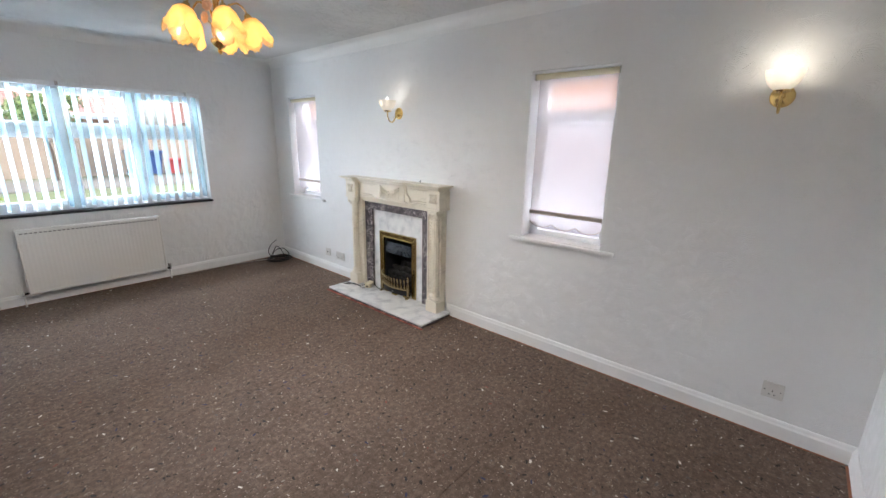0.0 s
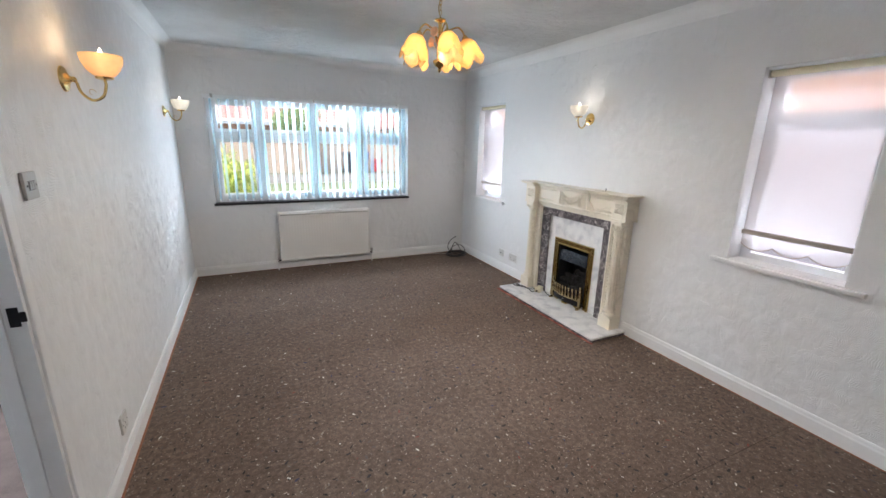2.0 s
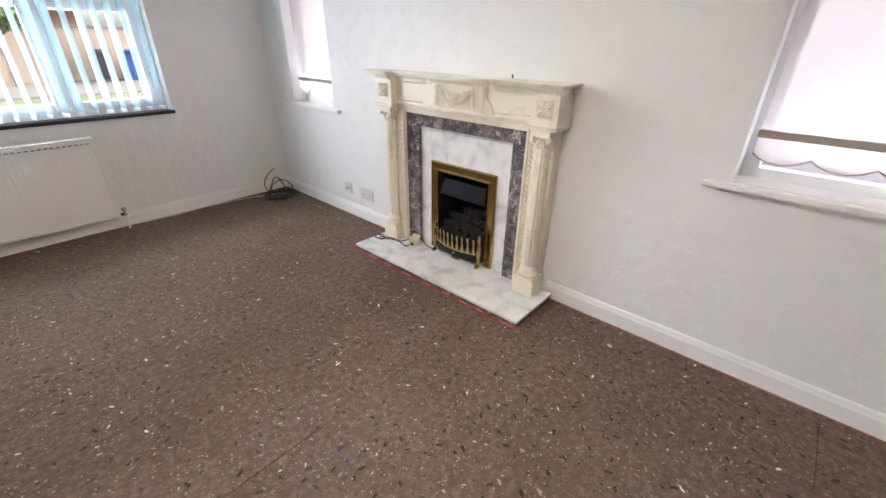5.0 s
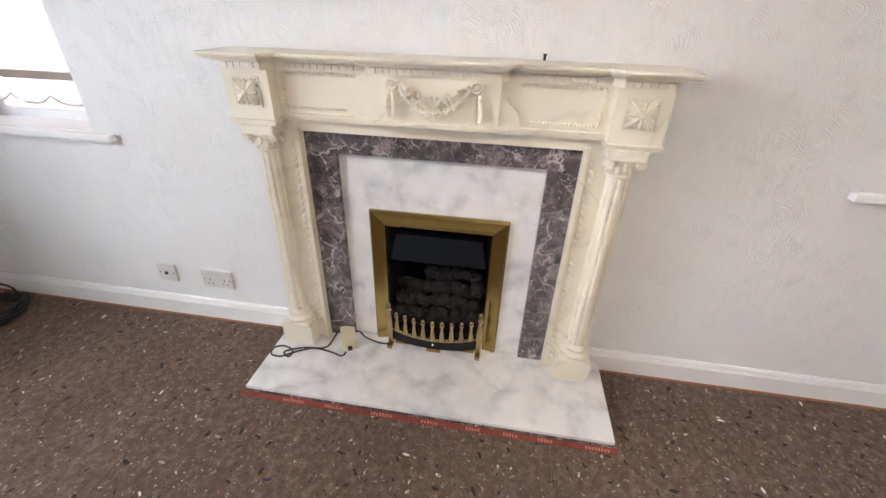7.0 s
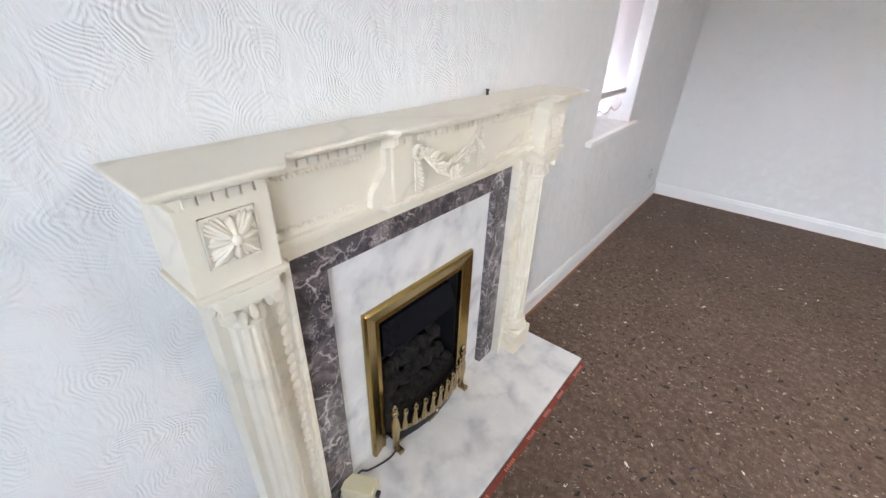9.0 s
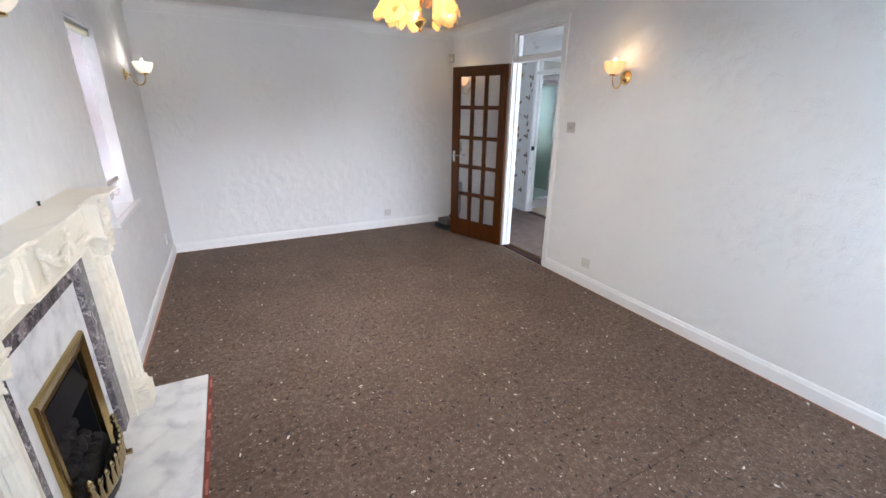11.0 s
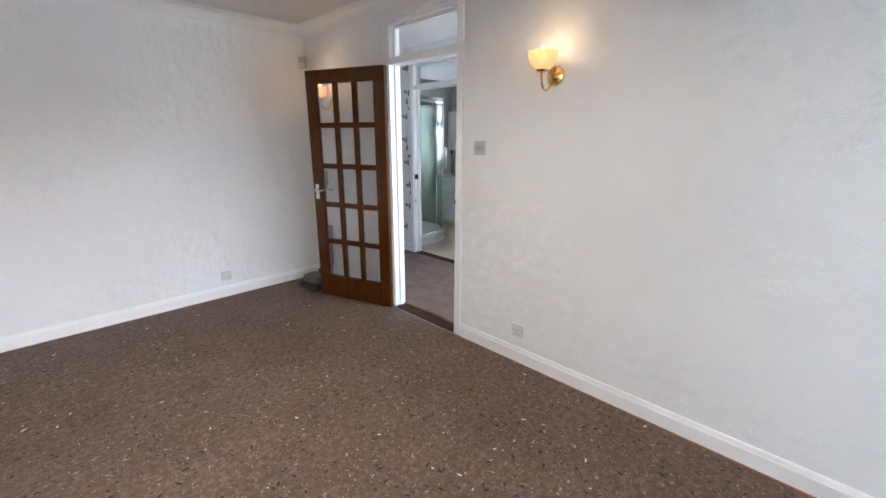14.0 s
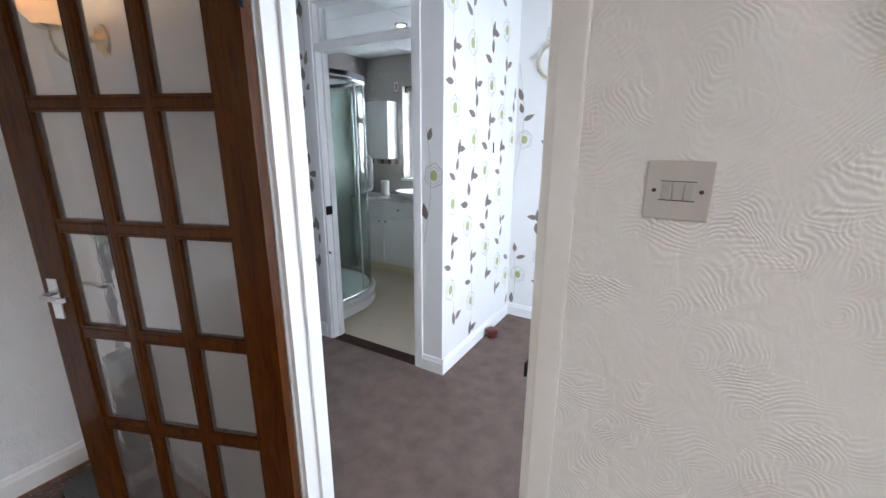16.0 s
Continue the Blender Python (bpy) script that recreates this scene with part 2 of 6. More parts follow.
def fleck_floor(name):
    """Brown felt underlay pressed from shredded rag: pale, dark and coloured snippets lying every way."""
    n = Nodes(name, (0.08, 0.06, 0.05), 0.7, 0, 0.24)
    c1 = n.add("NewGeometry").outputs["Position"]
    wob = n.vec("SCALE", n.vec("SUBTRACT", n.noise(c1, 60, 2, colour=True), (0.5, 0.5, 0.5)))
    wob.node.inputs["Scale"].default_value = 0.012
    c = n.vec("ADD", c1, wob)
    fine, mid, slow = n.noise(c, 320, 4, 0.7), n.noise(c, 34, 5, 0.7), n.noise(c, 0.9, 3)
    col = n.ramp(mid, [(0.28, (0.078, 0.051, 0.037)), (0.5, (0.168, 0.114, 0.083)), (0.72, (0.32, 0.225, 0.168))])
    col = n.mix(n.math("MULTIPLY", slow, 0.5), col, (0.166, 0.114, 0.084))
    col = n.mix(0.55, col, n.ramp(fine, [(0.3, (0.4, 0.4, 0.4)), (0.66, (1.0, 1.0, 1.0))]), "MULTIPLY")
    col = n.mix(1.0, col, n.ramp(n.noise(c1, 2.6, 5, 0.6), [(0.32, (0.80, 0.78, 0.76)), (0.62, (1.0, 1.0, 1.0))]), "MULTIPLY")
    height = fine
    for scale, shift, size, share, stops in (
            (26, 0.0, 0.0036, 0.34, [(0.0, (0.60, 0.52, 0.44)), (0.22, (0.20, 0.17, 0.15)), (0.6, (0.30, 0.25, 0.2)), (0.82, (0.16, 0.07, 0.05))]),
            (16, 2.3, 0.0062, 0.66, [(0.0, (0.018, 0.016, 0.016)), (0.45, (0.03, 0.028, 0.034)), (0.7, (0.12, 0.10, 0.09)), (0.92, (0.03, 0.035, 0.09))]),
            (9, 5.1, 0.0055, 0.42, [(0.0, (0.80, 0.75, 0.68)), (0.3, (0.36, 0.31, 0.26)), (0.6, (0.02, 0.018, 0.018)), (0.9, (0.22, 0.06, 0.04))]),
            (55, 7.7, 0.0024, 0.6, [(0.0, (0.38, 0.30, 0.24)), (0.4, (0.03, 0.025, 0.02)), (0.7, (0.2, 0.16, 0.13))])):
        at = n.vec("ADD", c, (shift, shift * 0.6, 0.0))
        v = n.add("TexVoronoi", Vector=at, Scale=scale)
        v.voronoi_dimensions = "2D"
        off = n.vec("MULTIPLY", n.vec("SUBTRACT", at, v.outputs["Position"]), (1.0, 1.0, 0.0))
        rnd = n.add("SeparateColor", i0=v.outputs["Color"])
        rot = n.add("VectorRotate", Vector=off, Angle=n.math("MULTIPLY", rnd.outputs[0], 6.283))
        rot.rotation_type = "Z_AXIS"
        d = n.vec("LENGTH", n.vec("MULTIPLY", rot.outputs[0], (0.5, 1.25, 0.0)), value=True)
        r = n.math("MULTIPLY", n.math("MULTIPLY_ADD", rnd.outputs[2], 0.9, 0.35), size)
        inside = n.math("MULTIPLY", n.math("LESS_THAN", d, r), n.math("LESS_THAN", rnd.outputs[1], share))
        pick = n.math("FRACT", n.math("MULTIPLY", rnd.outputs[1], 17.31))
        col = n.mix(n.math("MULTIPLY", inside, 0.9), col, n.ramp(pick, stops, constant=True))
    n.colour(col)
    n.bump(n.math("ADD", n.math("MULTIPLY", height, 0.6), mid), 0.003)
    return n.m


def marble(name, base, vein, scale, sharp, rough=0.12, blotch=0.5):
    n = Nodes(name, base, rough, 0, 0.5)
    c = n.coords()
    warp = n.vec("ADD", c, n.vec("MULTIPLY", n.noise(c, scale * 0.5, 4, colour=True), (0.12, 0.12, 0.12)))
    v = n.add("TexVoronoi", Vector=warp, Scale=scale)
    v.feature = "DISTANCE_TO_EDGE"
    line = n.math("SUBTRACT", 1.0, n.math("MULTIPLY", v.outputs["Distance"], sharp), clamp=True)
    line = n.math("MULTIPLY", line, n.ramp(n.noise(c, scale * 1.6, 3), [(0.42, 0.0), (0.62, 1.0)]))
    cloud = n.noise(warp, scale * 0.8, 6, 0.65, 0.6)
    tone = n.ramp(cloud, [(0.3, tuple(b * (1 - blotch) + w * blotch * 0.8 for b, w in zip(base, vein))), (0.62, base)])
    n.colour(n.mix(line, tone, vein))
    n.rough(n.math("MULTIPLY_ADD", cloud, 0.12, rough - 0.05, clamp=True))
    return n.m


def vein_marble(name):
    """Dark grey-violet marble, crazed with pale branching veins of two sizes."""
    n = Nodes(name, (0.07, 0.063, 0.068), 0.16, 0, 0.5)
    c = n.coords()
    cloud = n.noise(c, 14, 5, 0.62, 0.8)
    col = n.ramp(cloud, [(0.3, (0.045, 0.04, 0.046)), (0.5, (0.105, 0.092, 0.098)), (0.68, (0.24, 0.205, 0.21))])
    for scale, sharp, amount in ((9.0, 26.0, 0.85), (24.0, 16.0, 0.6)):
        warp = n.vec("ADD", c, n.vec("MULTIPLY", n.noise(c, scale * 1.5, 5, colour=True), (0.11, 0.11, 0.11)))
        v = n.add("TexVoronoi", Vector=warp, Scale=scale)
        v.feature = "DISTANCE_TO_EDGE"
        line = n.math("SUBTRACT", 1.0, n.math("MULTIPLY", v.outputs["Distance"], sharp), clamp=True)
        line = n.math("MULTIPLY", line, n.ramp(n.noise(c, scale * 1.1, 3), [(0.44, 0.0), (0.60, amount)]))
        col = n.mix(line, col, (0.62, 0.555, 0.54))
    n.colour(col)
    return n.m


def clear_glass(name, tint=(1, 1, 1), rough=0.0, bump=0.0, scale=30.0):
    """A thin pane: it lets light straight through and mirrors a little."""
    n = Nodes(name)
    tr, gl = n.add("BsdfTransparent", Color=tint), n.add("BsdfGlossy", Roughness=rough)
    f = n.math("MULTIPLY_ADD", n.math("POWER", n.add("LayerWeight", Blend=0.5).outputs["Facing"], 4.0), 0.8, 0.04, clamp=True)
    if bump:
        h = n.noise(n.coords(), scale, 2)
        b = n.add("Bump", Height=h, Distance=bump)
        n.t.links.new(b.outputs[0], gl.inputs["Normal"])
    mx = n.add("MixShader", i0=f, i1=tr.outputs[0], i2=gl.outputs[0])
    n.shader(mx.outputs[0])
    return n.m


def cloth(name, colour, through_, clear, rough=0.9, weave=900.0):
    """A thin cloth that light soaks through."""
    n = Nodes(name)
    c = n.coords()
    w = n.noise(c, weave, 2)
    tone = n.ramp(n.math("MULTIPLY_ADD", n.noise(c, 3, 3), 0.6, n.math("MULTIPLY", w, 0.4)), [(0.3, tuple(x * 0.93 for x in colour)), (0.7, colour)])
    d, t, k = n.add("BsdfDiffuse", Color=tone), n.add("BsdfTranslucent", Color=tone), n.add("BsdfTransparent")
    a = n.add("MixShader", i0=through_, i1=d.outputs[0], i2=t.outputs[0])
    b = n.add("MixShader", i0=clear, i1=a.outputs[0], i2=k.outputs[0])
    n.shader(b.outputs[0])
    return n.m


def lit_glass(name, colour, clear):
    """Frosted lamp glass, lit from within."""
    n = Nodes(name)
    c = n.coords()
    tone = n.ramp(n.noise(c, 26, 3), [(0.3, tuple(x * 0.86 for x in colour)), (0.7, colour)])
    d, t = n.add("BsdfDiffuse", Color=tone), n.add("BsdfTranslucent", Color=tone)
    k, g = n.add("BsdfTransparent", Color=colour), n.add("BsdfGlossy", Roughness=0.15)
    a = n.add("MixShader", i0=0.75, i1=d.outputs[0], i2=t.outputs[0])
    b = n.add("MixShader", i0=clear, i1=a.outputs[0], i2=k.outputs[0])
    e = n.add("MixShader", i0=0.05, i1=b.outputs[0], i2=g.outputs[0])
    n.shader(e.outputs[0])
    return n.m


def glow(name, colour, strength):
    n = Nodes(name)
    n.p.inputs["Emission Color"].default_value = (*colour, 1)
    n.p.inputs["Emission Strength"].default_value = strength
    return n.m


def wood(name, dark, light, rough=0.35, scale=7.0):
    n = Nodes(name, light, rough, 0, 0.24)
    c = n.vec("MULTIPLY", n.coords(), (1.0, 1.0, 0.09))
    r = n.noise(c, scale * 6, 6, 0.62, 1.2)
    f = n.noise(c, scale * 50, 3)
    n.colour(n.ramp(n.math("MULTIPLY_ADD", f, 0.35, n.math("MULTIPLY", r, 0.7)), [(0.34, dark), (0.68, light)]))
    n.rough(n.math("MULTIPLY_ADD", r, 0.2, rough - 0.1, clamp=True))
    n.bump(f, 0.00012)
    return n.m


def bricks_mat(name, a, b):
    n = Nodes(name, a, 0.85)
    c = wall_coords(n)
    t = n.add("TexBrick", Vector=c, Color1=a, Color2=b, Mortar=(0.42, 0.38, 0.33), Scale=1.0)
    for k, v in (("Mortar Size", 0.006), ("Brick Width", 0.225), ("Row Height", 0.075)):
        t.inputs[k].default_value = v
    n.colour(n.mix(0.35, t.outputs[0], n.ramp(n.noise(c, 20, 4), [(0.3, (0.5, 0.5, 0.5)), (0.7, (1.0, 1.0, 1.0))]), "MULTIPLY"))
    n.bump(t.outputs[1], -0.006)
    return n.m


PAPER = swirl_paper("swirl_paper", (0.80, 0.795, 0.79))
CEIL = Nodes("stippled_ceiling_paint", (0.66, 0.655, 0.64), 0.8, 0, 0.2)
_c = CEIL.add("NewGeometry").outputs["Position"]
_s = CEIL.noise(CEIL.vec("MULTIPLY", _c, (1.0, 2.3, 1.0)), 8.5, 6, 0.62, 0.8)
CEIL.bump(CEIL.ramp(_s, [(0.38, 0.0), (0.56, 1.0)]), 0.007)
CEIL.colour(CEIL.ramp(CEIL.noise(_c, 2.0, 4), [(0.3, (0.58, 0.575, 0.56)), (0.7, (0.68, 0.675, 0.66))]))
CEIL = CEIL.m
COVE = plain("cove_paint", (0.77, 0.765, 0.75), 0.7, amount=0.03)
GLOSS = plain("white_gloss_paint", (0.82, 0.815, 0.805), 0.32, amount=0.04, grain=25)
UPVC = plain("white_plastic", (0.82, 0.83, 0.84), 0.3, amount=0.02)
FLOOR = fleck_floor("rag_underlay")
SCREED = plain("screed", (0.2, 0.18, 0.16), 0.9, amount=0.2)
GRIPPER = plain("raw_batten_wood", (0.30, 0.115, 0.06), 0.8, amount=0.35, grain=120)
CREAM = Nodes("cream_marble_resin", (0.78, 0.73, 0.62), 0.3)
_c = CREAM.coords()
_w = CREAM.noise(CREAM.vec("MULTIPLY", _c, (1.0, 1.0, 1.6)), 1.9, 3, 0.5, 1.2)
_v = CREAM.math("ABSOLUTE", CREAM.math("SUBTRACT", _w, 0.46))
_t = CREAM.ramp(CREAM.noise(_c, 2.1, 4), [(0.3, (0.755, 0.69, 0.56)), (0.7, (0.81, 0.755, 0.635))])
CREAM.colour(CREAM.mix(CREAM.ramp(_v, [(0.0, 0.26), (0.03, 0.0)]), _t, (0.47, 0.42, 0.35)))
CREAM.bump(CREAM.noise(_c, 90, 3), 0.0003)
CREAM = CREAM.m
MARBLE = marble("white_marble", (0.80, 0.79, 0.78), (0.52, 0.52, 0.54), 6, 4, 0.1, 0.34)
DARK = vein_marble("dark_marble")
BRASS = plain("polished_brass", (0.78, 0.56, 0.22), 0.2, 1.0, amount=0.1, grain=40)
SATIN_BRASS = plain("satin_brass", (0.42, 0.305, 0.11), 0.24, 1.0, amount=0.12, grain=50)
CHROME = plain("chrome", (0.78, 0.78, 0.77), 0.14, 1.0, amount=0.05)
BLACK = plain("black_enamel", (0.008, 0.008, 0.010), 0.45, amount=0.3, spec=0.3)
GRATE = plain("worn_pale_brass", (0.42, 0.33, 0.18), 0.2, 1.0, amount=0.2, grain=160)
SMOKED = plain("smoked_plate", (0.006, 0.008, 0.012), 0.25, amount=0.2, spec=0.2)
COAL = plain("coal_ceramic", (0.022, 0.02, 0.019), 0.9, amount=0.7, grain=45, bump=0.004, spec=0.15)
RUBBER = plain("black_rubber", (0.014, 0.014, 0.015), 0.5, amount=0.3)
CABLE_WHITE = plain("white_cable", (0.62, 0.6, 0.56), 0.5)
FITTING = plain("white_fitting", (0.64, 0.62, 0.59), 0.3, amount=0.03)
STEEL_GREY = plain("brushed_grey_plate", (0.42, 0.40, 0.38), 0.38, 0.35, amount=0.06)
HOLE = plain("dark_slot", (0.02, 0.02, 0.02), 0.6)
YELLOWED = plain("yellowed_plastic", (0.66, 0.60, 0.42), 0.4, amount=0.05)
# shadow of the radiator's top slots, put into a dark grey
RAD_SLOT_SHADE = plain("radiator_slot_shade", (0.22, 0.21, 0.20), 0.6, amount=0.1)
RAD = plain("radiator_enamel", (0.80, 0.78, 0.75), 0.3, amount=0.03)
SILL = plain("black_sill", (0.012, 0.012, 0.016), 0.3)
WOOD = wood("red_brown_door_wood", (0.030, 0.008, 0.0015), (0.100, 0.0295, 0.0042), 0.2)
RED_TAPE = plain("red_printed_strip", (0.24, 0.055, 0.038), 0.85, amount=0.5, grain=60)
PINK_INK = plain("faded_print", (0.55, 0.20, 0.14), 0.8)
CARPET = plain("mauve_carpet", (0.165, 0.122, 0.105), 0.95, amount=0.28, grain=180, bump=0.004, spec=0.1)
THRESH = plain("dark_threshold", (0.05, 0.024, 0.020), 0.8, amount=0.25, spec=0.15)
SLAT = cloth("blind_cloth", (0.58, 0.79, 0.88), 0.55, 0.57)
ROLLER = cloth("roller_cloth", (0.78, 0.75, 0.77), 0.42, 0.36)
BRAID = plain("beige_braid", (0.36, 0.31, 0.26), 0.8)
PANE = clear_glass("window_glass")
SHADE_WARM = lit_glass("amber_frosted_glass", (0.86, 0.66, 0.38), 0.36)
SHADE_PEACH = lit_glass("peach_frosted_glass", (0.88, 0.72, 0.56), 0.32)
SHADE_WHITE = lit_glass("white_frosted_glass", (0.82, 0.80, 0.76), 0.22)
PORCELAIN = plain("peach_porcelain", (0.80, 0.55, 0.42), 0.3)
BULB_WARM = glow("warm_bulb", (1.0, 0.84, 0.58), BULB)
BULB_WHITE = glow("white_bulb", (1.0, 0.90, 0.74), BULB)

# ---- the lounge's shell ----
NORTH_WIN = (0.29, 2.555, 0.82, 1.975)
EAST_WINS = ((1.365, 1.955), (4.635, 5.225))
EZ0, EZ1 = 0.85, 1.992
FIRE_HOLE = (FY - 0.20, FY + 0.215, 0.05, 0.585)
structure("wall_north", wall_bm("y", L, L + 0.28, -0.1, W + 0.28, 0, H + 0.2, [NORTH_WIN]), PAPER)
structure("wall_east", wall_bm("x", W, W + 0.28, 0, L, 0, H + 0.2, [(a, b, EZ0, EZ1) for a, b in EAST_WINS] + [FIRE_HOLE]), PAPER)
structure("chimney_back", box((W + 0.281, FY - 0.3, 0), (W + 0.34, FY + 0.3, 0.9)), SCREED)
structure("wall_south", wall_bm("y", 0, -0.2, -0.1, W + 0.28, 0, H + 0.2), PAPER)
structure("wall_west", wall_bm("x", 0, -0.1, 0, L, 0, H + 0.2, [(DOOR0, DOOR1, 0.0, DOOR_TOP)]), PAPER)
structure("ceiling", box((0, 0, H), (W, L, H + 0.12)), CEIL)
structure("floor_slab", box((-3.4, -1.6, -0.2), (W + 0.28, L + 0.28, -0.012)), SCREED)

# underlay in four strips across the room
floor = structure("floor", box((0.0, 0.0, -0.0119), (W, L, -0.006)), SCREED, "screed floor under felt underlay")
seams = (0.0, 1.40, 2.83, 4.21, L)
for y0, y1 in zip(seams, seams[1:]):
    bm = bmesh.new()
    nx, ny = 24, 10
    grid = []
    for j in range(ny + 1):
        row = []
        for i in range(nx + 1):
            x = 0.028 + (W - 0.056) * i / nx
            y = y0 + (0.028 if y0 == 0 else 0.0015) + (y1 - y0 - (0.028 if y0 == 0 else 0.0015) - (0.028 if y1 == L else 0.0015)) * j / ny
            z = 0.0015 * noise.noise(Vector((x * 2.2, y * 2.2, 1.0)))
            row.append(bm.verts.new((x, y, z)))
        grid.append(row)
    for j in range(ny):
        for i in range(nx):
            bm.faces.new((grid[j][i], grid[j][i + 1], grid[j + 1][i + 1], grid[j + 1][i]))
    rim = [grid[0][i] for i in range(nx + 1)] + [grid[j][nx] for j in range(1, ny + 1)] + [grid[ny][i] for i in range(nx - 1, -1, -1)] + [grid[j][0] for j in range(ny - 1, 0, -1)]
    low = [bm.verts.new((v.co.x, v.co.y, -0.0055)) for v in rim]
    for i in range(len(rim)):
        k = (i + 1) % len(rim)
        bm.faces.new((rim[i], low[i], low[k], rim[k]))
    part("underlay_strip", bm, FLOOR, floor, smooth=40)

# raw gripper battens along the walls
for a, b in (((0.004, 0.02, -0.0058), (0.026, DOOR0 - 0.06, 0.0005)), ((0.016, DOOR1 + 0.05, -0.0058), (0.027, L - 0.03, 0.0005)), ((W - 0.027, 0.03, -0.0058), (W - 0.016, L - 0.03, 0.0005)),
             ((0.03, 0.016, -0.0058), (W - 0.03, 0.027, 0.0005)), ((0.03, L - 0.027, -0.0058), (W - 0.03, L - 0.016, 0.0005))):
    tagged(part("gripper_batten", box(a, b), GRIPPER), "thin reddish wooden gripper batten along the wall", "batten", "carpet gripper battens", "structure")


def skirting(axis, at, out, a0, a1, mat=GLOSS, h=0.102, name="baseboard", z=0.0):
    """A moulded board on a wall; out: +1 or -1, the way it stands off the wall."""
    bm = bmesh.new()
    prof = [(0.0, z), (0.016, z), (0.016, z + h * 0.72), (0.012, z + h * 0.82), (0.010, z + h * 0.93), (0.006, z + h), (0.0, z + h)]
    rows = []
    for a in (a0, a1):
        rows.append([bm.verts.new((at + out * p, a, q) if axis == "x" else (a, at + out * p, q)) for p, q in prof])
    n = len(prof)
    for i in range(n):
        bm.faces.new((rows[0][i], rows[0][(i + 1) % n], rows[1][(i + 1) % n], rows[1][i]))
    bm.faces.new(rows[0])
    bm.faces.new(rows[1][::-1])
    return structure(name, bm, mat)


skirting("x", W, -1, 0.0, FY - 0.63)
skirting("x", W, -1, FY + 0.63, L)
skirting("x", 0, 1, DOOR1 + 0.047, L)
skirting("x", 0, 1, 0.0, DOOR0 - 0.047)
skirting("y", 0, 1, 0.016, W - 0.016)
skirting("y", L, -1, 0.016, W - 0.016)

# coving: a hollow quarter round, with a fine bead at its foot on the south wall
R = 0.088
bm = bmesh.new()
loops = []
for k in range(9):
    an = radians(90 * k / 8)
    d, z = 0.002 + R * (1 - math.cos(an)), H - R + R * math.sin(an) - 0.001
    loops.append([bm.verts.new(p) for p in ((d, d, z), (W - d, d, z), (W - d, L - d, z), (d, L - d, z))])
loops.insert(0, [bm.verts.new(p) for p in ((0.0, 0.0, H - R - 0.004), (W, 0.0, H - R - 0.004), (W, L, H - R - 0.004), (0.0, L, H - R - 0.004))])
for p, q in zip(loops, loops[1:]):
    for i in range(4):
        bm.faces.new((p[i], p[(i + 1) % 4], q[(i + 1) % 4], q[i]))
structure("trim_coving", bm, COVE, smooth=40)
structure("trim_bead", box((0.0, 0.0, H - R - 0.013), (W, 0.007, H - R - 0.004), 0.002), GLOSS)

# ---- north window with its black sill and vertical blind ----
WY = L + 0.09
win = tagged(thing("window_1", pose(0, WY, 0), "wide white plastic window of four lights with top fanlights", "window"), kind="structure")
x0, x1, z0, z1 = NORTH_WIN
f = 0.055
posts = [x0, 0.79, 1.385, 1.955, x1]
for name, a, b in (("frame_bottom", (x0, 0, z0), (x1, 0.06, z0 + f)), ("frame_top", (x0, 0, z1 - f), (x1, 0.06, z1))):
    part(name, box(a, b, 0.006), UPVC, win)
for i, p in enumerate(posts):
    half = 0.03
    a = p if i == 0 else p - f if i == 4 else p - half
    part("post", box((a, 0.002, z0 + f), (a + f if i in (0, 4) else a + 2 * half, 0.062, z1 - f), 0.006), UPVC, win)
TRANS = 1.56
for i in range(4):
    a = posts[i] + (f if i == 0 else 0.03)
    b = posts[i + 1] - (f if i == 3 else 0.03)
    part("transom", box((a, 0.002, TRANS - 0.03), (b, 0.062, TRANS + 0.03), 0.006), UPVC, win)
    for q0, q1 in ((z0 + f, TRANS - 0.03), (TRANS + 0.03, z1 - f)):
        s = 0.042
        sash = bmesh.new()
        for u, v in (((a, q0), (a + s, q1)), ((b - s, q0), (b, q1)), ((a + s, q0), (b - s, q0 + s)), ((a + s, q1 - s), (b - s, q1))):
            bm_box(sash, (u[0] + 0.001, -0.012, u[1] + 0.001), (v[0] - 0.001, 0.05, v[1] - 0.001), 0.004)
        sa = part("sash", sash, UPVC, win)
        g = part("pane", box((a + s - 0.004, 0.016, q0 + s - 0.004), (b - s + 0.004, 0.020, q1 - s + 0.004)), PANE, sa)
        g.visible_shadow = False
    part("handle", box(((a + b) / 2 - 0.05, -0.04, TRANS + 0.045), ((a + b) / 2 + 0.05, -0.014, TRANS + 0.062), 0.005), UPVC, win)
structure("window_sill_north", box((x0 - 0.02, L - 0.022, z0 - 0.022), (x1 + 0.012, WY, z0 + 0.003), 0.003), SILL)

blind = thing("vertical_blind", pose(0, L + 0.022, 0), "white translucent vertical blind turned open", "blind")
part("headrail", box((x0 - 0.012, -0.026, z1 - 0.038), (x1 + 0.008, 0.018, z1 - 0.002), 0.004), UPVC, blind)
for bx in (0.36, 1.40, 2.42):
    part("bracket", box((bx - 0.012, -0.032, z1 - 0.03), (bx + 0.012, -0.024, z1 + 0.004), 0.002), CHROME, blind)
N_SLATS = 27
slat = bmesh.new()
rows = []
for k in range(7):
    u = -0.0445 + 0.089 * k / 6
    bow = 0.004 * (1 - (u / 0.0445) ** 2)
    rows.append([slat.verts.new((u, bow, z)) for z in (z0 + 0.03, z0 + 0.32, z0 + 0.62, z1 - 0.042)])
for p, q in zip(rows, rows[1:]):
    for i in range(3):
        slat.faces.new((p[i], q[i], q[i + 1], p[i + 1]))
slat_me = mesh_of("slat", slat, SLAT, 60)
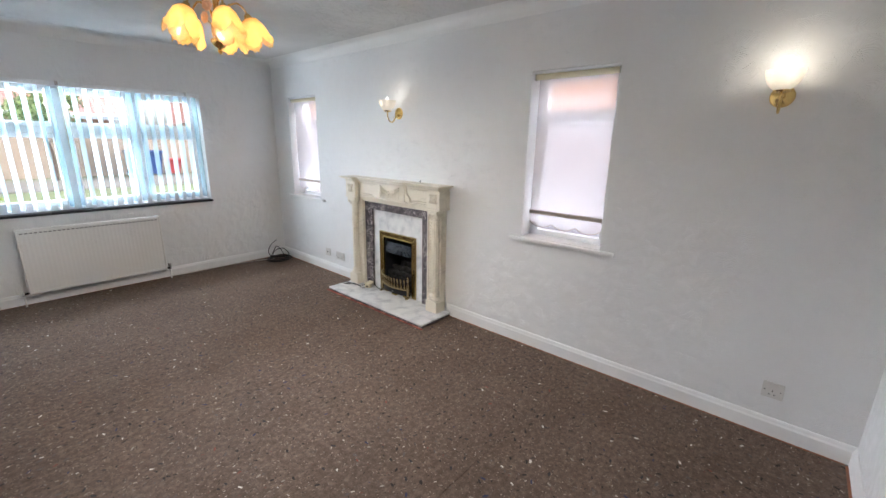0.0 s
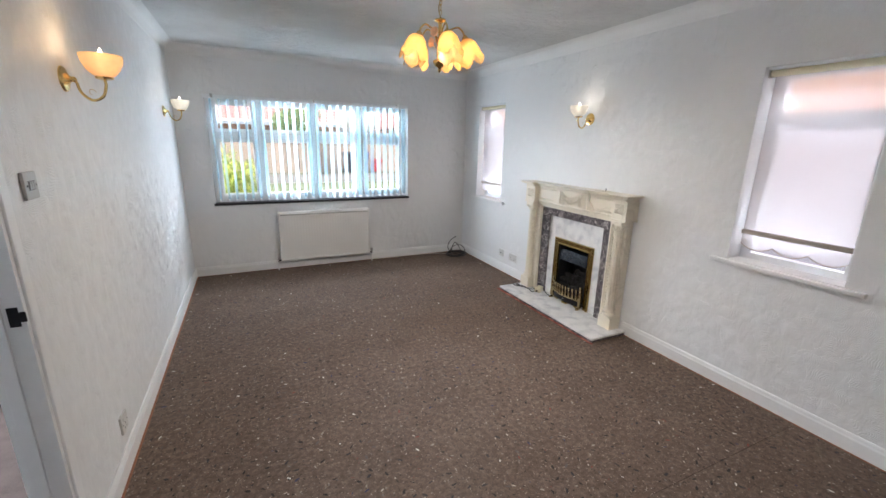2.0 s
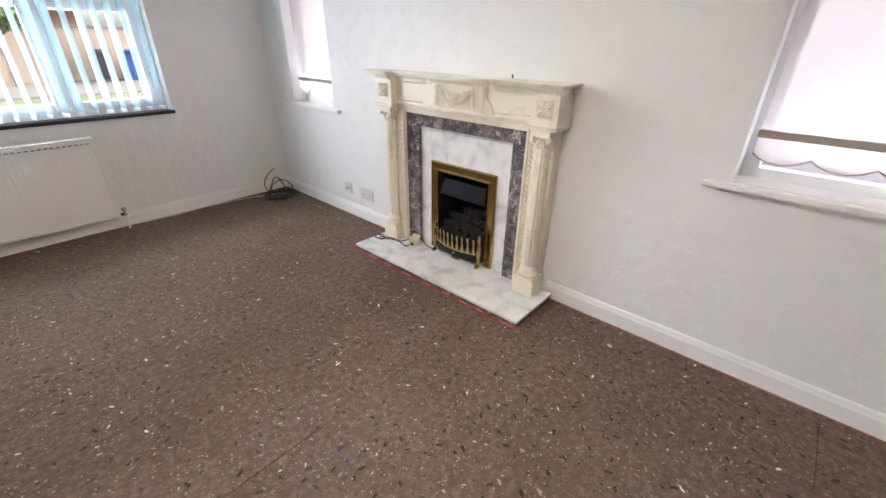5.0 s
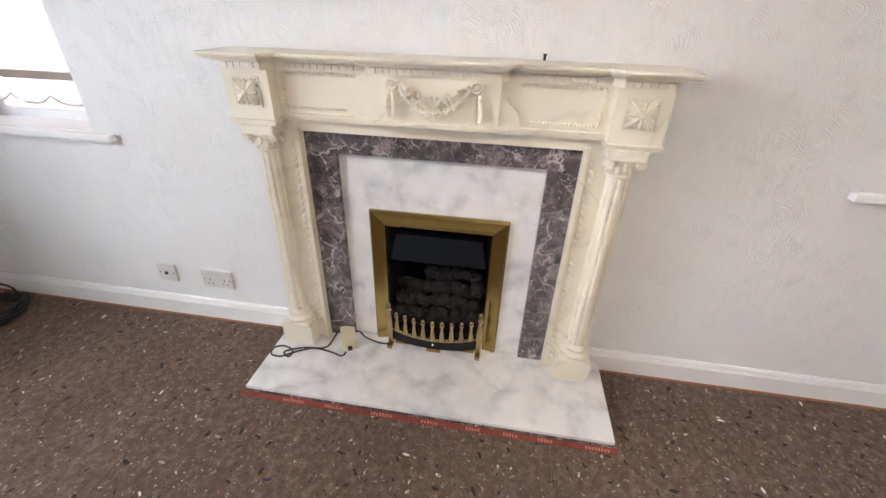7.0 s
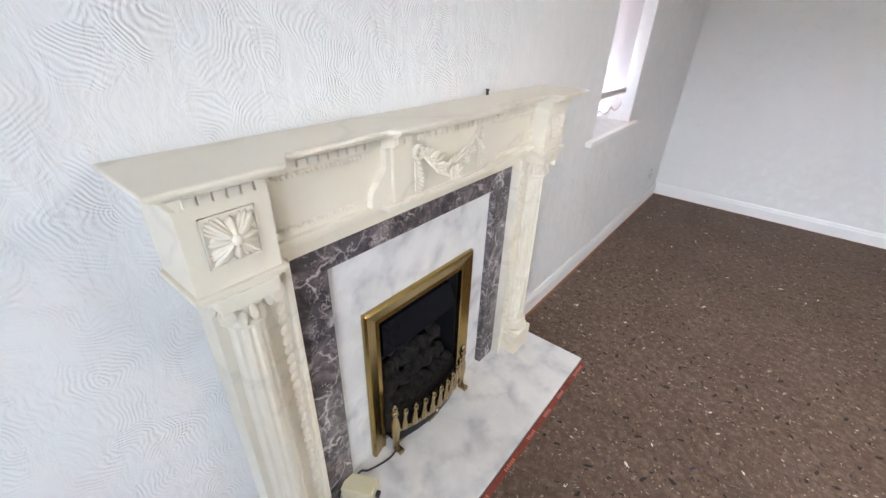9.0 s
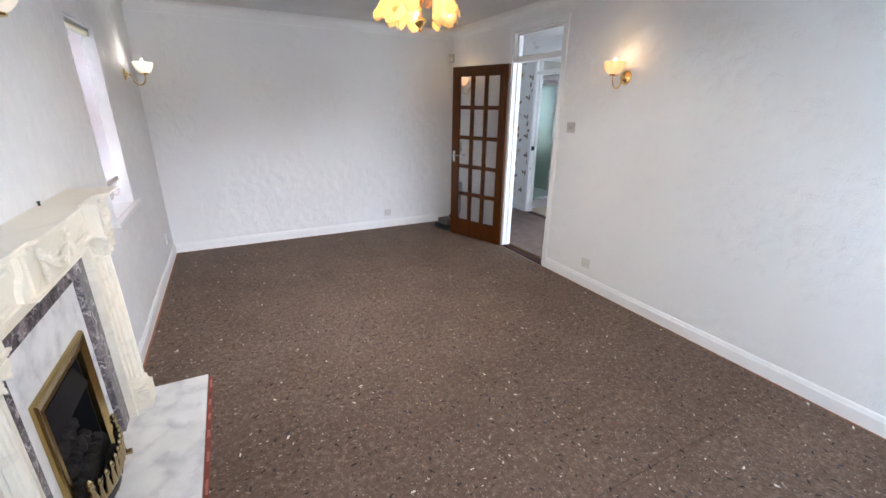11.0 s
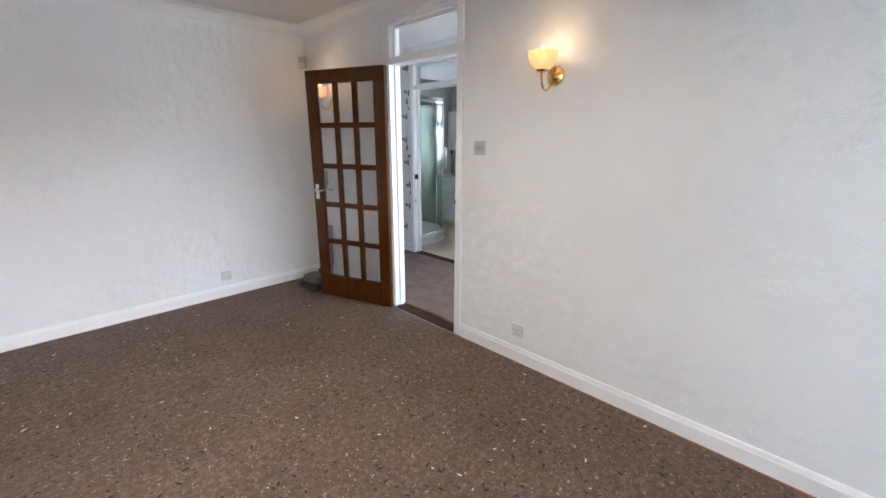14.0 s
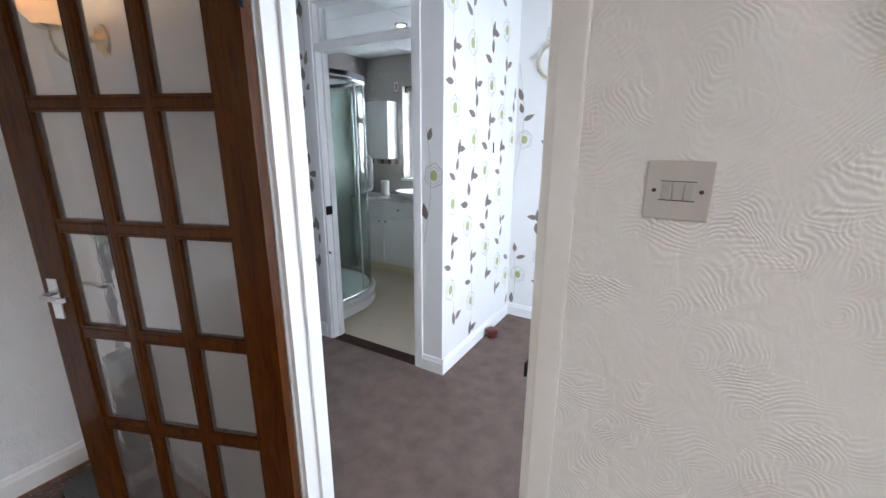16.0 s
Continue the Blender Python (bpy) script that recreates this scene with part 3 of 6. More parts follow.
weight_me = mesh_of("slat_weight", box((-0.043, -0.003, z0 + 0.012), (0.043, 0.006, z0 + 0.04), 0.002), UPVC)
rnd = random.Random(5)
for i in range(N_SLATS):
    sx = x0 + 0.05 + (x1 - x0 - 0.10) * i / (N_SLATS - 1)
    s = new("slat", slat_me)
    s.parent = blind
    s.matrix_basis = pose(sx, 0.012, 0, 0, 0, SLAT_TURN + rnd.uniform(-4, 4))
    w = new("slat_weight", weight_me)
    w.parent = s
for zc in (z0 + 0.02,):
    part("bead_chain", tube([(x0 + 0.05 + (x1 - x0 - 0.1) * i / 60, 0.01, zc + 0.006 * math.sin(i * 1.7)) for i in range(61)], 0.0016, 5), UPVC, blind)
part("pull_cord", tube([(1.405, -0.02, z1 - 0.04), (1.404, -0.022, 1.5), (1.407, -0.022, 1.05)], 0.003, 6), YELLOWED, blind)

# ---- two narrow east windows, each with a scalloped roller blind ----
for k, (a, b) in enumerate(EAST_WINS):
    win = tagged(thing("window_%d" % (k + 2), pose(W + 0.13, 0, 0), "narrow white plastic window with a top light", "window"), kind="structure")
    part("frame", wall_bm("x", 0, 0.06, a, b, EZ0, EZ1, [(a + 0.06, b - 0.06, EZ0 + 0.04, 1.665), (a + 0.06, b - 0.06, 1.745, EZ1 - 0.06)]), UPVC, win)
    for q0, q1 in ((EZ0 + 0.04, 1.665), (1.745, EZ1 - 0.06)):
        g = part("pane", box((0.024, a + 0.055, q0 - 0.005), (0.028, b - 0.055, q1 + 0.005)), PANE, win)
        g.visible_shadow = False
    bm = bmesh.new()
    bm_box(bm, (W - 0.035, a - 0.095, EZ0 - 0.03), (W + 0.0, b + 0.095, EZ0 - 0.002), 0.008)
    bm_box(bm, (W - 0.001, a + 0.001, EZ0 - 0.03), (W + 0.13, b - 0.001, EZ0 - 0.002))
    structure("window_sill_east", bm, GLOSS)
    rb = thing("roller_blind", pose(W + 0.045, 0, 0), "pale roller blind with a scalloped hem, lowered over a window", "blind", "roller blinds on the side windows")
    part("roller_tube", lathe([(0.019, a + 0.02), (0.019, b - 0.02)], (0, 0, EZ1 - 0.035), 20, Matrix.Rotation(radians(-90), 3, "X")), YELLOWED, rb, smooth=40)
    part("top_rail", box((-0.03, a + 0.006, EZ1 - 0.014), (0.012, b - 0.006, EZ1 - 0.002), 0.002), UPVC, rb)
    for yy in (a + 0.008, b - 0.016):
        part("bracket", box((-0.024, yy, EZ1 - 0.058), (0.02, yy + 0.008, EZ1 - 0.014), 0.002), CHROME, rb)
    bm = bmesh.new()
    ya, yb, n = a + 0.028, b - 0.028, 48
    top = [bm.verts.new((0.018, ya + (yb - ya) * i / n, EZ1 - 0.035)) for i in range(n + 1)]
    mid = [bm.verts.new((0.019, ya + (yb - ya) * i / n, 1.03)) for i in range(n + 1)]

    def hem(i):
        u = 3.0 * i / n
        q = abs((u % 1.0) - 0.5) * 2
        return 0.925 + 0.032 * q ** 2.2
    low = [bm.verts.new((0.018, ya + (yb - ya) * i / n, hem(i))) for i in range(n + 1)]
    for p, q in ((top, mid), (mid, low)):
        for i in range(n):
            bm.faces.new((p[i], p[i + 1], q[i + 1], q[i]))
    part("cloth", bm, ROLLER, rb)
    part("batten", box((0.006, ya - 0.004, 1.018), (0.0175, yb + 0.004, 1.046), 0.002), BRAID, rb, "beige batten pocket")
    part("braid", tube([(0.016, ya + (yb - ya) * i / n, hem(i)) for i in range(n + 1)], 0.003, 5), BRAID, rb, "grey scalloped braid")

# ---- fireplace: hearth, surround, fire ----
D_BASE = 0.035
hearth = thing("hearth", pose(W, FY, 0), "polished white marble hearth slab on a dark marble edge", "hearth")
part("slab", box((-0.385, -0.675, 0.019), (-0.002, 0.675, D_BASE), 0.003), MARBLE, hearth)
part("plinth_edge", box((-0.381, -0.670, -0.006), (-0.002, 0.670, 0.0188)), DARK, hearth, "dark veined marble edge")
strip = tagged(part("printed_strip", box((W - 0.404, FY - 0.69, -0.004), (W - 0.382, FY + 0.695, 0.0022)), RED_TAPE), "red printed gripper strip before the hearth", "strip")
rnd = random.Random(9)
yy = FY - 0.66
while yy < FY + 0.60:
    n = rnd.randint(5, 9)
    for i in range(n):
        h = rnd.uniform(0.010, 0.014)
        part("print_mark", box((W - 0.401, yy, 0.0021), (W - 0.401 + h, yy + 0.006, 0.0027)), PINK_INK, strip)
        yy += 0.0105
    yy += rnd.uniform(0.06, 0.11)

sur = thing("fireplace_surround", pose(W, FY + 0.015, 0), "cream carved fireplace surround with fluted columns and a mantelshelf", "fireplace")


def both(make):
    for s in (-1, 1):
        make(s)


def stepped(off, z0, z1, name, mat=CREAM, bevel=0.0):
    """A slab with the shelf's breakfront outline, drawn in by off."""
    e, m, c = 0.188 - off, 0.138 - off, 0.160 - off
    k = 0.68 - off
    half = [(0.0, c), (0.215 - off * 0.5, c), (0.235 - off * 0.5, m), (0.465 + off * 0.5, m), (0.49 + off * 0.5, e), (k, e), (k, 0.0)]
    outline = [(-d, u) for u, d in half] + [(-d, -u) for u, d in half[::-1][:-1]]
    bm = bm_prism(bmesh.new(), outline, z0, z1)
    if bevel:
        bmesh.ops.bevel(bm, geom=[e_ for e_ in bm.edges], offset=bevel, segments=2, affect="EDGES", profile=0.5)
    return part(name, bm, mat, sur)


stepped(0.0, 1.1555, 1.165, "mantelshelf", bevel=0.003)
stepped(0.007, 1.1515, 1.1557, "shelf_moulding", bevel=0.001)
stepped(0.014, 1.1465, 1.1517, "shelf_moulding", bevel=0.002)
stepped(0.027, 1.1405, 1.1467, "shelf_moulding", bevel=0.002)
stepped(0.046, 1.116, 1.1406, "cornice_band")
# dentils
den = mesh_of("dentil", bm_box(bmesh.new(), (-0.006, -0.0088, 0.0), (0.004, 0.0088, 0.0155), 0.0012), CREAM)


def dentils(u0, u1, d):
    n = max(1, round((u1 - u0) / 0.0215))
    for i in range(n):
        o = new("dentil", den)
        o.parent = sur
        o.matrix_basis = pose(-d - 0.003, u0 + (u1 - u0) * (i + 0.5) / n, 1.121)


dentils(-0.19, 0.19, 0.112)
both(lambda s: dentils(*sorted((s * 0.24, s * 0.465)), 0.090))
both(lambda s: dentils(*sorted((s * 0.505, s * 0.63)), 0.140))
part("frieze", box((-0.082, -0.60, 0.962), (-0.001, 0.60, 1.1165)), CREAM, sur)
part("frieze_moulding", box((-0.096, -0.60, 0.978), (-0.001, 0.60, 0.988), 0.003), CREAM, sur)
part("frieze_moulding", box((-0.088, -0.60, 0.966), (-0.001, 0.60, 0.9785), 0.003), CREAM, sur)
part("fascia", box((-0.066, -0.60, 0.927), (-0.001, 0.60, 0.9665), 0.002), CREAM, sur)
# raised centre tablet with shouldered ends
bm = bmesh.new()
bm_box(bm, (-0.108, -0.192, 0.985), (-0.08, 0.192, 1.1163), 0.002)
part("tablet", bm, CREAM, sur)
part("tablet_foot", box((-0.118, -0.222, 0.974), (-0.08, 0.222, 0.988), 0.003), CREAM, sur)


def shoulder(s):
    prof = [(0.19, 0.971), (0.252, 0.971), (0.250, 0.995), (0.243, 1.012), (0.228, 1.026), (0.226, 1.034), (0.214, 1.04), (0.206, 1.055), (0.205, 1.1), (0.19, 1.1)]
    b = bmesh.new()
    fr = [b.verts.new((-0.099, s * u, z + 0.016)) for u, z in prof]
    bk = [b.verts.new((-0.08, s * u, z + 0.016)) for u, z in prof]
    b.faces.new(fr)
    b.faces.new(bk)
    for i in range(len(prof)):
        j = (i + 1) % len(prof)
        b.faces.new((fr[i], fr[j], bk[j], bk[i]))
    part("tablet_shoulder", b, CREAM, sur)


both(shoulder)


bm = bmesh.new()
bmesh.ops.create_icosphere(bm, subdivisions=1, radius=0.0062)
bead_me = mesh_of("bead", bm, CREAM, 60)


def beads(a, b, step):
    """A row of small beads from a to b, in the surround's own metres."""
    a, b = Vector(a), Vector(b)
    n = max(2, int((b - a).length / step))
    for i in range(n + 1):
        o = new("bead", bead_me)
        o.parent = sur
        o.matrix_basis = Matrix.Translation(a.lerp(b, i / n))


both(lambda s: beads((-0.083, s * 0.25, 1.106), (-0.083, s * 0.475, 1.106), 0.0105))
both(lambda s: beads((-0.083, s * 0.285, 1.004), (-0.083, s * 0.475, 1.004), 0.0105))
both(lambda s: beads((-0.083, s * 0.478, 1.010), (-0.083, s * 0.478, 1.100), 0.0105))


# end blocks over the columns, each with a carved leaf square
def block(s):
    a, b = sorted((s * 0.497, s * 0.642))
    part("end_block", box((-0.134, a, 0.972), (-0.001, b, 1.1163), 0.002), CREAM, sur)
    part("block_moulding", box((-0.143, a - 0.008, 0.964), (-0.001, b + 0.008, 0.9725), 0.003), CREAM, sur)
    part("block_moulding", box((-0.137, a - 0.003, 0.955), (-0.001, b + 0.003, 0.9645), 0.002), CREAM, sur)
    c = (a + b) / 2
    bm = bmesh.new()
    h = 0.043
    bm_box(bm, (-0.1355, c - h, 1.054 - h), (-0.1335, c + h, 1.054 + h))
    for i in range(8):
        an = math.pi / 4 * i
        wide = i % 2 == 1
        ln = h * (1.22 if wide else 0.92)
        for k in (-2, -1, 0, 1, 2):
            turn = Matrix.Rotation(an + k * (0.17 if wide else 0.09), 3, "X")
            reach = ln * (1.0 - 0.07 * abs(k))
            bm_ball(bm, Vector((-0.139 - 0.002 * (2 - abs(k)), c, 1.054)) + turn @ Vector((0, reach * 0.56, 0)), (0.0055, reach * 0.45, 0.0042), 7, 5, turn @ Matrix.Rotation(-0.22, 3, "Z"))
    bm_ball(bm, (-0.146, c, 1.054), (0.009, 0.010, 0.010), 10, 6)
    for e0, e1 in (((-h, -h), (h, -h + 0.003)), ((-h, h - 0.003), (h, h)), ((-h, -h), (-h + 0.003, h)), ((h - 0.003, -h), (h, h))):
        bm_box(bm, (-0.1375, c + e0[0], 1.054 + e0[1]), (-0.1335, c + e1[0], 1.054 + e1[1]))
    for v in bm.verts:
        v.co.x = -0.1335 + (v.co.x + 0.1335) * 1.25
        v.co.y = max(c - h, min(c + h, v.co.y))
        v.co.z = max(1.054 - h, min(1.054 + h, v.co.z))
    part("leaf_carving", bm, CREAM, sur, smooth=70)


both(block)


# carved swag on the tablet
def petal_flower(bm, at, size, n=6, r=None):
    for i in range(n):
        an = 2 * math.pi * i / n + 0.3
        turn = Matrix.Rotation(an, 3, "X") @ Matrix.Rotation(0.5, 3, "Z")
        bm_ball(bm, Vector(at) + turn @ Vector((-0.1 * size, 0.55 * size, 0)), (0.16 * size, 0.5 * size, 0.34 * size), 7, 5, turn)
    bm_ball(bm, Vector(at) + Vector((-0.35 * size, 0, 0)), (0.25 * size, 0.28 * size, 0.28 * size), 8, 5)


def leaf(bm, at, an, ln, wd, lift=0.35):
    turn = Matrix.Rotation(an, 3, "X") @ Matrix.Rotation(lift, 3, "Z")
    bm_ball(bm, Vector(at) + turn @ Vector((0, ln * 0.5, 0)), (wd * 0.4, ln * 0.55, wd), 7, 5, turn)


rnd = random.Random(3)
bm = bmesh.new()
for s in (-1, 1):
    ring = [(-0.116, s * 0.122 + 0.0145 * math.cos(q * 0.4488), 1.081 + 0.0145 * math.sin(q * 0.4488)) for q in range(15)]
    bm_tube(bm, ring, 0.0045, 6)
    bm_ball(bm, (-0.113, s * 0.122, 1.081), (0.004, 0.006, 0.006), 8, 5)
    for i in range(11):
        t = i / 10
        u = s * (0.108 - 0.085 * t)
        z = 1.075 - 0.058 * math.sin(t * math.pi / 2) ** 1.3
        along = math.pi if s > 0 else 0.0
        for k in (-1, 1):
            leaf(bm, (-0.112, u, z), along + k * rnd.uniform(0.5, 1.3), 0.021 * rnd.uniform(0.8, 1.25), 0.0055, 0.5)
        bm_ball(bm, (-0.113, u, z), (0.006, 0.007, 0.006), 7, 5)
        if i in (3, 6):
            petal_flower(bm, (-0.117, u, z - 0.004), 0.0135, 6)
    for i in range(8):
        z = 1.062 - 0.0095 * i
        wd = 0.013 * math.sin(math.pi * (i + 1.2) / 9.5)
        for k in (-1, 1):
            leaf(bm, (-0.112, s * 0.128, z), -1.57 + k * 0.75, 0.010 + wd, 0.0055, 0.5)
    for q in (0.35, 0.7):
        leaf(bm, (-0.112, s * (0.118 - 0.1 * q), 1.064 - 0.03 * q), 1.57 + 0.35 * s, 0.032, 0.008, 0.55)
petal_flower(bm, (-0.115, 0.0, 1.008), 0.028, 7)
petal_flower(bm, (-0.124, 0.0, 1.008), 0.017, 5)
for q in (-0.75, -0.3, 0.3, 0.75):
    leaf(bm, (-0.112, 0.0, 1.022), 1.57 + q, 0.044, 0.0085, 0.45)
for v in bm.verts:
    v.co.x = -0.108 + (v.co.x + 0.108) * 1.45
    v.co.z += 0.014
part("garland_carving", bm, CREAM, sur, smooth=70)

# legs: backing boards, beaded strips, fluted columns on plinths


def leg(s):
    k = 0.455
    a, b = sorted((s * k, s * 0.612))
    part("leg_board", box((-0.068, a, D_BASE), (-0.001, b, 0.9655), 0.002), CREAM, sur)
    a, b = sorted((s * k, s * (k + 0.015)))
    part("leg_edge", box((-0.080, a, D_BASE), (-0.066, b, 0.9404), 0.004), CREAM, sur)
    bm = bmesh.new()
    for i in range(30):
        z = 0.09 + 0.0275 * i
        bm_ball(bm, (-0.069, s * (k + 0.032), z), (0.010, 0.0075, 0.0135), 8, 6, Matrix.Rotation(0.6 * s, 3, "X"))
    part("rope_strip", bm, CREAM, sur, smooth=70)
    c = s * 0.563
    part("plinth", box((-0.138, c - 0.064, D_BASE), (-0.022, c + 0.064, 0.135), 0.003), CREAM, sur)
    part("plinth_cap", box((-0.142, c - 0.056, 0.1348), (-0.03, c + 0.056, 0.148), 0.005), CREAM, sur)
    part("column_base", lathe([(0.051, 0.147), (0.056, 0.155), (0.056, 0.165), (0.048, 0.172), (0.043, 0.178), (0.047, 0.186), (0.047, 0.194), (0.039, 0.204), (0.038, 0.21)], (-0.087, c, 0), 28), CREAM, sur, smooth=40)
    part("column", lathe([(0.037, 0.208), (0.037, 0.23), (0.0365, 0.45), (0.0345, 0.68), (0.032, 0.845), (0.032, 0.866)], (-0.087, c, 0), 96, None,
                         lambda an: 1 - 0.15 * max(0.0, math.sin(9 * an)) ** 0.6), CREAM, sur, smooth=50)
    bm = lathe([(0.034, 0.864), (0.039, 0.869), (0.039, 0.874), (0.032, 0.878), (0.035, 0.90), (0.045, 0.924)], (-0.087, c, 0), 24)
    part("capital", bm, CREAM, sur, smooth=60)
    for i in range(14):
        an = 2 * math.pi * i / 14
        bm = bmesh.new()
        tr = Matrix.Rotation(an, 3, "Z") @ Matrix.Rotation(-0.35, 3, "Y")
        bm_ball(bm, Vector((-0.087, c, 0)) + Matrix.Rotation(an, 3, "Z") @ Vector((0.040 + 0.004 * (i % 2), 0, 0.892 + 0.012 * (i % 2))), (0.006, 0.0085, 0.017), 7, 5, tr)
        part("capital_leaf", bm, CREAM, sur, smooth=60)
    for q in (-1, 1):
        for d in (-0.042, 0.030):
            bm = bm_lathe(bmesh.new(), [(0.013, -0.008), (0.014, 0.0), (0.013, 0.008)], (-0.087 + d, c + q * 0.044, 0.916), 14, Matrix.Rotation(radians(90), 3, "Y") @ Matrix.Rotation(0.3 * q, 3, "X"))
            part("capital_scroll", bm, CREAM, sur, smooth=60)
    part("abacus", box((-0.140, c - 0.054, 0.924), (-0.034, c + 0.054, 0.9552), 0.004), CREAM, sur)


both(leg)
# marble slips behind the opening
for name, a, b in (("dark_slip", (-0.045, 0.350, D_BASE), (-0.004, 0.457, 0.852)), ("dark_slip", (-0.045, -0.457, D_BASE), (-0.004, -0.360, 0.852)), ("dark_slip", (-0.045, -0.457, 0.8522), (-0.004, 0.457, 0.9268))):
    part(name, box(a, b, 0.001), DARK, sur, "dark grey marble with pale veins")
part("back_panel", wall_bm("x", -0.020, -0.004, -0.3595, 0.3495, D_BASE, 0.8515, [(-0.232, 0.218, D_BASE + 0.01, 0.60)]), MARBLE, sur, "white marble panel with grey clouds")

fire = thing("gas_fire", pose(W + 0.020, FY + 0.008, D_BASE), "inset coal-effect fire with a brass frame and grate", "fire")
# brass frame: mitred, bevelled inwards
bm = bmesh.new()
o = [(-0.257, 0.0), (-0.257, 0.612), (0.257, 0.612), (0.257, 0.0)]
i_ = [(-0.200, 0.0), (-0.200, 0.553), (0.200, 0.553), (0.200, 0.0)]
mids = [(-0.213, 0.0), (-0.213, 0.567), (0.213, 0.567), (0.213, 0.0)]
layers = [[(-0.0405, *p) for p in o], [(-0.052, *p) for p in o], [(-0.058, p[0] * 0.975, p[1] * 0.988) for p in o], [(-0.047, *p) for p in mids], [(-0.049, *p) for p in i_], [(-0.030, *p) for p in i_]]
vs = [[bm.verts.new(p) for p in q] for q in layers]
for p, q in zip(vs, vs[1:]):
    for k in range(3):
        bm.faces.new((p[k], p[k + 1], q[k + 1], q[k]))
part("brass_frame", bm, SATIN_BRASS, fire, "polished brass frame")
bm = bmesh.new()
bm_box(bm, (0.17, -0.199, 0.02), (0.175, 0.199, 0.553))
for a, b in (((-0.03, -0.2, 0.02), (0.17, -0.196, 0.553)), ((-0.03, 0.196, 0.02), (0.17, 0.2, 0.553)), ((-0.03, -0.196, 0.549), (0.17, 0.196, 0.553)), ((-0.03, -0.196, 0.016), (0.17, 0.196, 0.02))):
    bm_box(bm, a, b)
part("firebox", bm, BLACK, fire)
bm = bmesh.new()
hood = [(-0.02, -0.165, 0.505), (-0.02, 0.165, 0.505), (-0.045, 0.185, 0.405), (-0.045, -0.185, 0.405)]
hv = [bm.verts.new(p) for p in hood] + [bm.verts.new((p[0] + 0.10, p[1], p[2] + 0.0)) for p in hood]
for q in ((0, 1, 2, 3), (4, 7, 6, 5), (0, 4, 5, 1), (1, 5, 6, 2), (2, 6, 7, 3), (3, 7, 4, 0)):
    bm.faces.new([hv[i] for i in q])
part("hood", bm, SMOKED, fire, "dark smoked hood")
rnd = random.Random(21)
for i in range(44):
    bm = bmesh.new()
    bmesh.ops.create_icosphere(bm, subdivisions=2, radius=1)
    sc = [rnd.uniform(0.022, 0.036) for _ in range(3)]
    ph = rnd.uniform(0, 50)
    for v in bm.verts:
        k = 1 + 0.35 * noise.noise(v.co * 1.7 + Vector((ph, 0, 0)))
        v.co = Vector([v.co[j] * sc[j] * k for j in range(3)])
    lay = i // 12
    u = -0.16 + 0.32 * ((i % 12) + 0.5 * (lay % 2)) / 11.5
    part("coal", bm, COAL, fire, m=pose(-0.02 + 0.034 * lay + rnd.uniform(-0.008, 0.008), max(-0.165, min(0.165, u)), 0.135 + 0.048 * lay + rnd.uniform(-0.012, 0.012), rnd.uniform(0, 360), rnd.uniform(0, 360), 0))
part("coal_bed", box((-0.05, -0.19, 0.05), (0.165, 0.19, 0.14), 0.01), COAL, fire)


def bow(u, d0=-0.078, depth=0.042):
    return d0 - depth * (1 - (u / 0.185) ** 2)


# fret: bowed rail, upright spear bars, side posts with finials, ash-pan front
part("lower_rail", tube([(bow(u), u, 0.088) for u in [-0.185 + 0.37 * i / 20 for i in range(21)]], 0.0095, 8), GRATE, fire, "brass rail", smooth=50)
spear = mesh_of("spear_bar", lathe([(0.0145, 0.0), (0.014, 0.018), (0.0075, 0.060), (0.007, 0.068), (0.0115, 0.082), (0.0095, 0.094), (0.003, 0.102)], (0, 0, 0), 10), GRATE, 50)
for i in range(9):
    u = -0.152 + 0.304 * i / 8
    s = new("spear_bar", spear)
    s.parent = fire
    s.matrix_basis = pose(bow(u), u, 0.092, 0, -6, 0)
for u in (-0.186, 0.186):
    p = part("grate_post", lathe([(0.009, 0.0), (0.012, 0.01), (0.012, 0.05), (0.0165, 0.09), (0.0165, 0.12), (0.009, 0.155), (0.009, 0.165), (0.014, 0.172), (0.014, 0.18), (0.008, 0.186), (0.012, 0.196), (0.008, 0.206), (0.003, 0.214)], (-0.086, u, 0.012), 14), GRATE, fire, "brass grate post", smooth=45)
    part("claw_foot", box((-0.118, u - 0.011, 0.0), (-0.078, u + 0.011, 0.018), 0.005), GRATE, fire)
bm = bmesh.new()
n = 20
for z0_, z1_ in ((0.018, 0.082),):
    lo = [bm.verts.new((bow(u, -0.07), u, z0_ + 0.012 * (1 - abs(u) / 0.18))) for u in [-0.178 + 0.356 * i / n for i in range(n + 1)]]
    hi = [bm.verts.new((bow(u, -0.072), u, z1_)) for u in [-0.178 + 0.356 * i / n for i in range(n + 1)]]
    lob = [bm.verts.new((v.co.x + 0.05, v.co.y, v.co.z)) for v in lo]
    hib = [bm.verts.new((v.co.x + 0.05, v.co.y, v.co.z)) for v in hi]
    for i in range(n):
        bm.faces.new((lo[i], lo[i + 1], hi[i + 1], hi[i]))
        bm.faces.new((hi[i], hi[i + 1], hib[i + 1], hib[i]))
        bm.faces.new((lo[i], lob[i], lob[i + 1], lo[i + 1]))
part("ash_pan", bm, BLACK, fire, "black bowed ash-pan front")
part("pan_stud", lathe([(0.006, 0.0), (0.006, 0.004), (0.003, 0.007)], (bow(0.0, -0.07) - 0.0, 0.0, 0.052), 12, Matrix.Rotation(radians(-90), 3, "Y")), CHROME, fire, "chrome stud")
